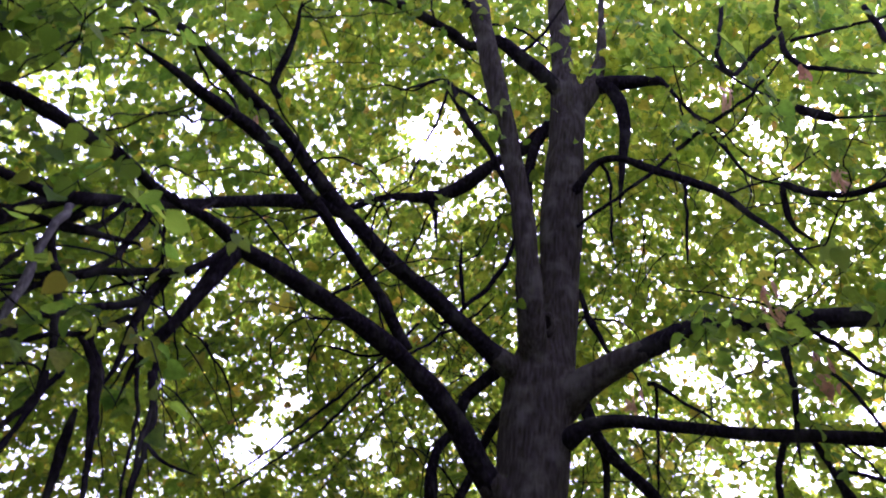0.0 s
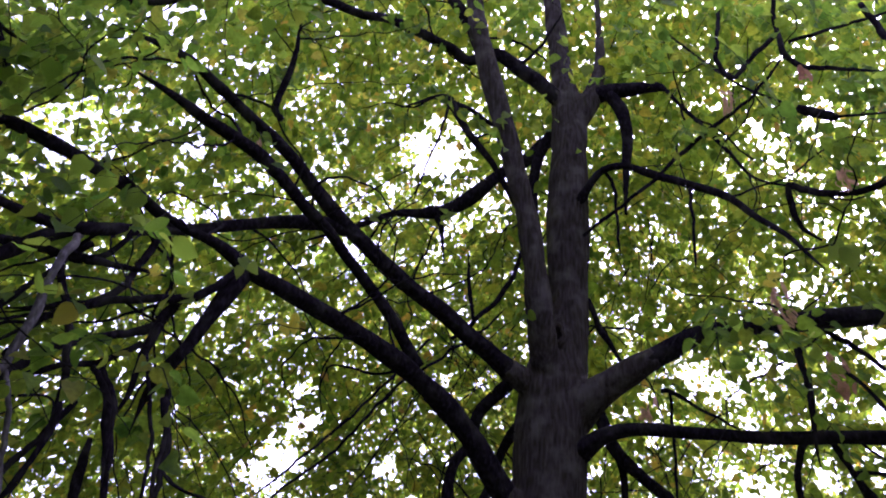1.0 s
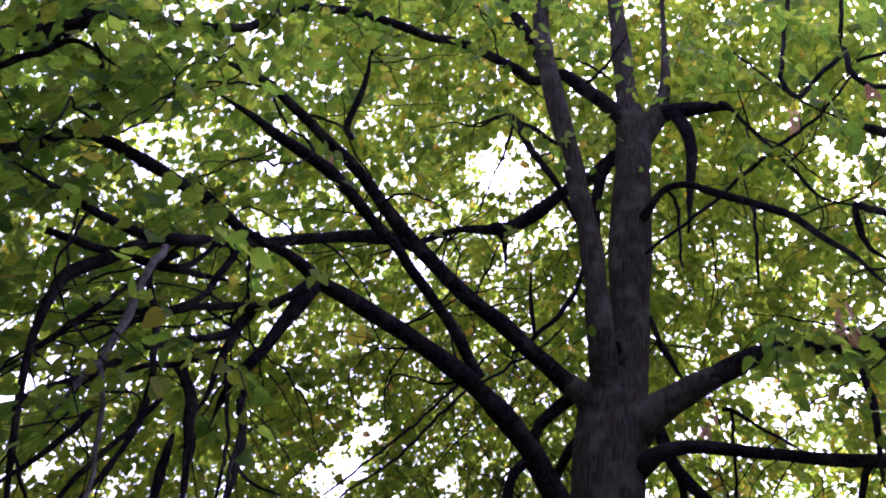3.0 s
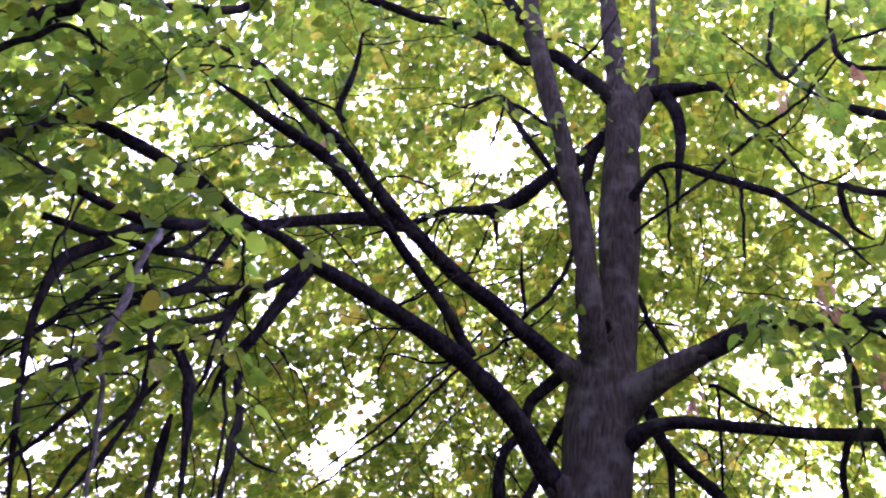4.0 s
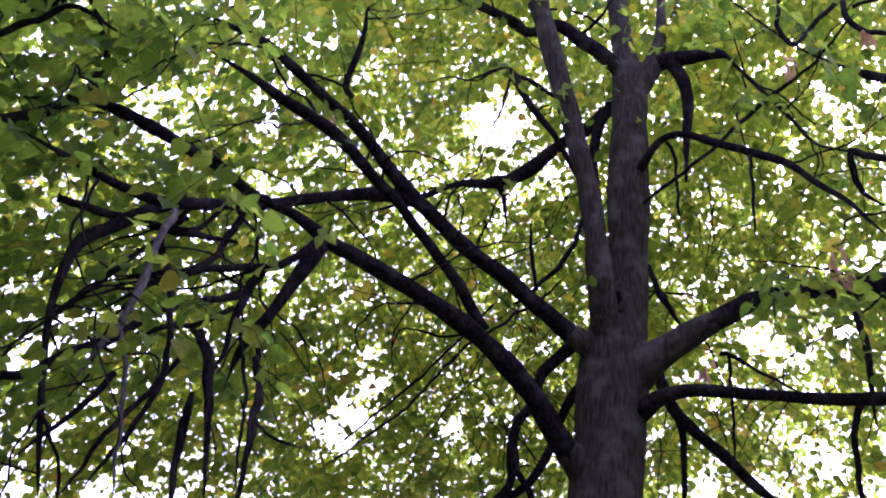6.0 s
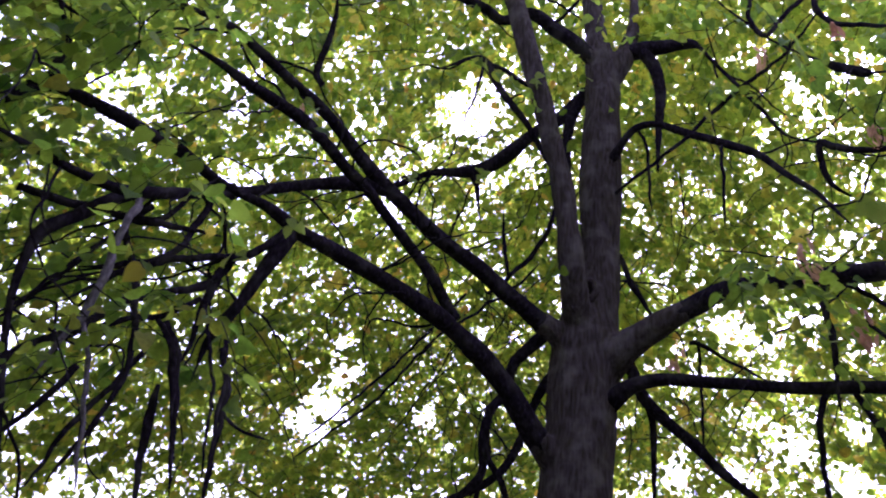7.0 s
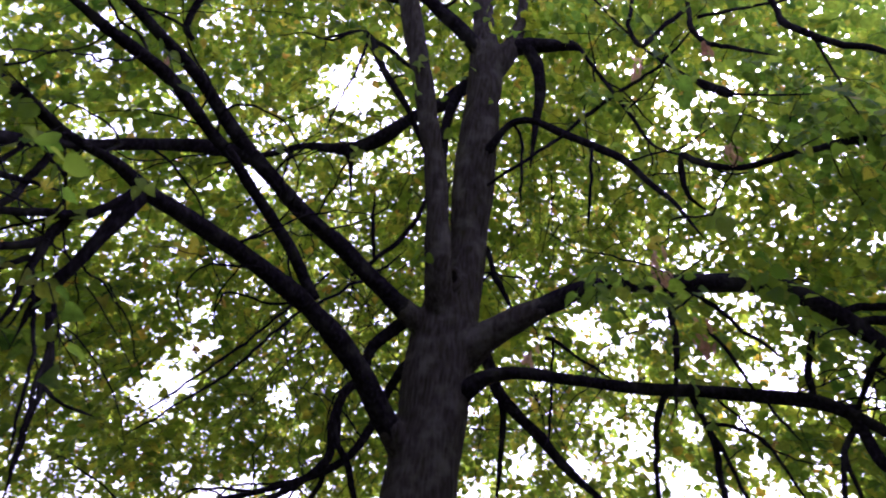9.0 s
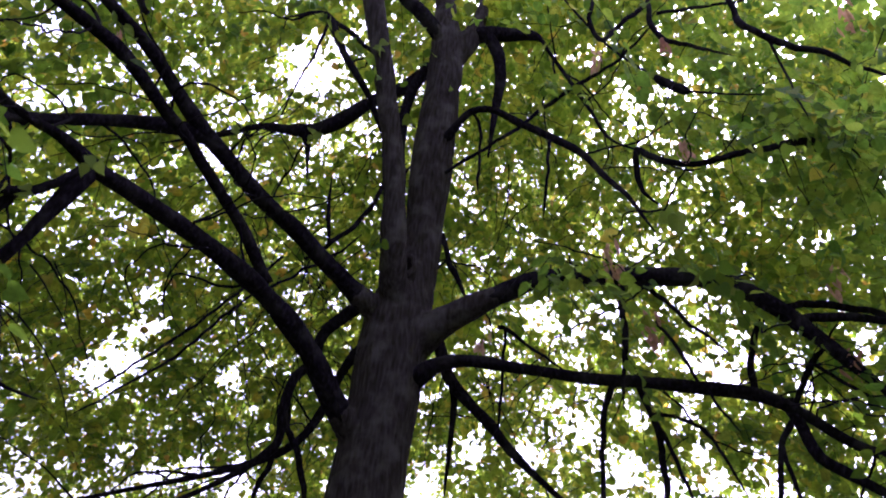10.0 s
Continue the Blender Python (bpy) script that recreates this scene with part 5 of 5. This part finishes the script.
# ---- single leaves that stand out
PALE_ONE = leaf_material("pale_green_leaf", [(0.0, (0.1, 0.16, 0.03)), (1.0, (0.14, 0.19, 0.035))], [(0.0, (0.34, 0.47, 0.06)), (1.0, (0.42, 0.54, 0.08))], 0.55, True)
YELLOW_MESH, PALE_MESH = one_leaf_mesh("yellow_leaf", YELLOW), one_leaf_mesh("pale_leaf", PALE_ONE)
pick = np.random.default_rng(23)


def leaf_tuft(kind, at, size, count, spread):
    """A few leaves on one shoot, hanging at a place."""
    for _ in range(count):
        o = unit(np.array([[pick.normal(0, 0.7), pick.normal(0, 0.4), -0.6 + pick.normal(0, 0.4)]]))[0]
        n = np.array((pick.normal(0, 0.4), -0.8, 0.5 + pick.normal(0, 0.3)))
        n = unit((n - o * (n @ o))[None])[0]
        leaf = new("leaf", YELLOW_MESH if kind == "yellow" else PALE_MESH)
        leaf.parent = tree
        leaf["label"] = "bright yellow leaf" if kind == "yellow" else "fresh pale green leaf"
        leaf.matrix_local = leaf_matrix(np.array(at) + pick.uniform(-1, 1, 3) * spread - o * size * 0.5, o, n, size * pick.uniform(0.8, 1.15))


def withered_bract(at, tall, wide):
    """Dried flower bracts that hang in a bunch: curled narrow blades on thin stalks, with a few nutlets."""
    bm = bmesh.new()
    g = random.Random(int(1000 * abs(at[0]) + 7000 * at[2]))
    for _ in range(max(6, int(tall * 55))):
        top = Vector((g.gauss(0, wide * 0.3), g.gauss(0, wide * 0.3), tall * g.uniform(-0.3, 0.5)))
        ln, w = g.uniform(0.05, 0.085), g.uniform(0.007, 0.014)
        a, lean = g.uniform(0, 6.28), g.uniform(-0.5, 0.5)
        side = Vector((math.cos(a), math.sin(a), 0))
        front = Vector((-math.sin(a), math.cos(a), 0))
        rows = []
        for k in range(6):
            t = k / 5
            c = top + Vector((0, 0, -ln * t)) + side * lean * ln * t + front * 0.02 * math.sin(3 * t + a)
            half = w * (0.25 + math.sin(math.pi * min(1, t * 0.9 + 0.08)))
            curl = front * half * 0.6
            rows.append([bm.verts.new(c - side * half + curl), bm.verts.new(c), bm.verts.new(c + side * half + curl)])
        for p, q in zip(rows, rows[1:]):
            for k in (0, 1):
                bm.faces.new((p[k], p[k + 1], q[k + 1], q[k]))
        nut = top + Vector((g.gauss(0, 0.01), g.gauss(0, 0.01), -ln - 0.01))
        bmesh.ops.create_icosphere(bm, subdivisions=1, radius=0.0042, matrix=Matrix.Translation(nut))
    me = bpy.data.meshes.new("withered_bract")
    bm.to_mesh(me)
    bm.free()
    me.materials.append(BRACT)
    ob = new("withered_bract", me)
    ob.parent = tree
    ob.location = Vector(at) - TREE_AT
    ob["label"] = "reddish-brown withered hanging bract bunch"


leaf_tuft("pale", (-0.827, 2.950, 3.080), 0.054, 3, 0.044)
leaf_tuft("pale", (0.329, 4.020, 4.828), 0.072, 4, 0.082)
leaf_tuft("pale", (0.723, 4.300, 5.830), 0.082, 2, 0.060)
leaf_tuft("pale", (0.990, 4.300, 5.511), 0.087, 2, 0.050)
leaf_tuft("pale", (0.806, 4.300, 5.557), 0.067, 1, 0.017)
leaf_tuft("pale", (0.044, 4.200, 5.792), 0.074, 5, 0.118)
leaf_tuft("pale", (-0.666, 2.900, 4.479), 0.097, 3, 0.081)
leaf_tuft("pale", (2.012, 3.200, 3.244), 0.094, 1, 0.009)
leaf_tuft("pale", (2.006, 3.300, 3.571), 0.104, 2, 0.043)
leaf_tuft("pale", (2.328, 3.250, 3.187), 0.077, 2, 0.048)
leaf_tuft("pale", (-1.056, 2.950, 2.912), 0.068, 2, 0.024)
leaf_tuft("pale", (0.024, 4.500, 4.368), 0.062, 3, 0.062)
leaf_tuft("pale", (-0.405, 3.600, 3.703), 0.049, 3, 0.055)
leaf_tuft("pale", (-1.079, 2.350, 2.899), 0.076, 2, 0.040)
leaf_tuft("pale", (-1.392, 2.200, 3.544), 0.078, 2, 0.063)
leaf_tuft("yellow", (-0.923, 4.400, 3.428), 0.061, 7, 0.063)
leaf_tuft("yellow", (-0.603, 4.400, 2.743), 0.057, 2, 0.026)
leaf_tuft("yellow", (-0.255, 4.600, 5.944), 0.065, 2, 0.036)
leaf_tuft("yellow", (-1.211, 2.900, 2.979), 0.049, 3, 0.024)
leaf_tuft("yellow", (1.475, 4.400, 2.744), 0.052, 4, 0.078)
leaf_tuft("yellow", (-0.636, 4.700, 5.479), 0.056, 2, 0.035)
leaf_tuft("yellow", (-0.618, 4.200, 2.140), 0.061, 1, 0.012)
leaf_tuft("yellow", (2.692, 3.000, 3.860), 0.094, 1, 0.012)
leaf_tuft("yellow", (1.761, 3.600, 3.584), 0.068, 2, 0.039)
leaf_tuft("yellow", (1.736, 3.500, 3.524), 0.061, 2, 0.035)
leaf_tuft("yellow", (1.997, 3.600, 4.306), 0.047, 1, 0.020)
leaf_tuft("yellow", (2.942, 3.100, 4.535), 0.059, 2, 0.047)
leaf_tuft("yellow", (-0.730, 4.900, 5.684), 0.053, 2, 0.038)
withered_bract((-1.038, 3.350, 3.981), 0.180, 0.072)
withered_bract((1.721, 3.450, 3.329), 0.341, 0.085)
withered_bract((1.950, 3.450, 2.990), 0.258, 0.114)
withered_bract((1.929, 3.200, 4.695), 0.082, 0.063)
withered_bract((1.820, 3.900, 5.055), 0.187, 0.112)
withered_bract((2.978, 2.900, 4.984), 0.203, 0.122)
withered_bract((2.924, 3.200, 3.345), 0.216, 0.086)
withered_bract((2.897, 3.100, 2.869), 0.172, 0.098)
withered_bract((1.215, 4.100, 2.975), 0.134, 0.114)
withered_bract((2.180, 3.400, 4.146), 0.155, 0.074)
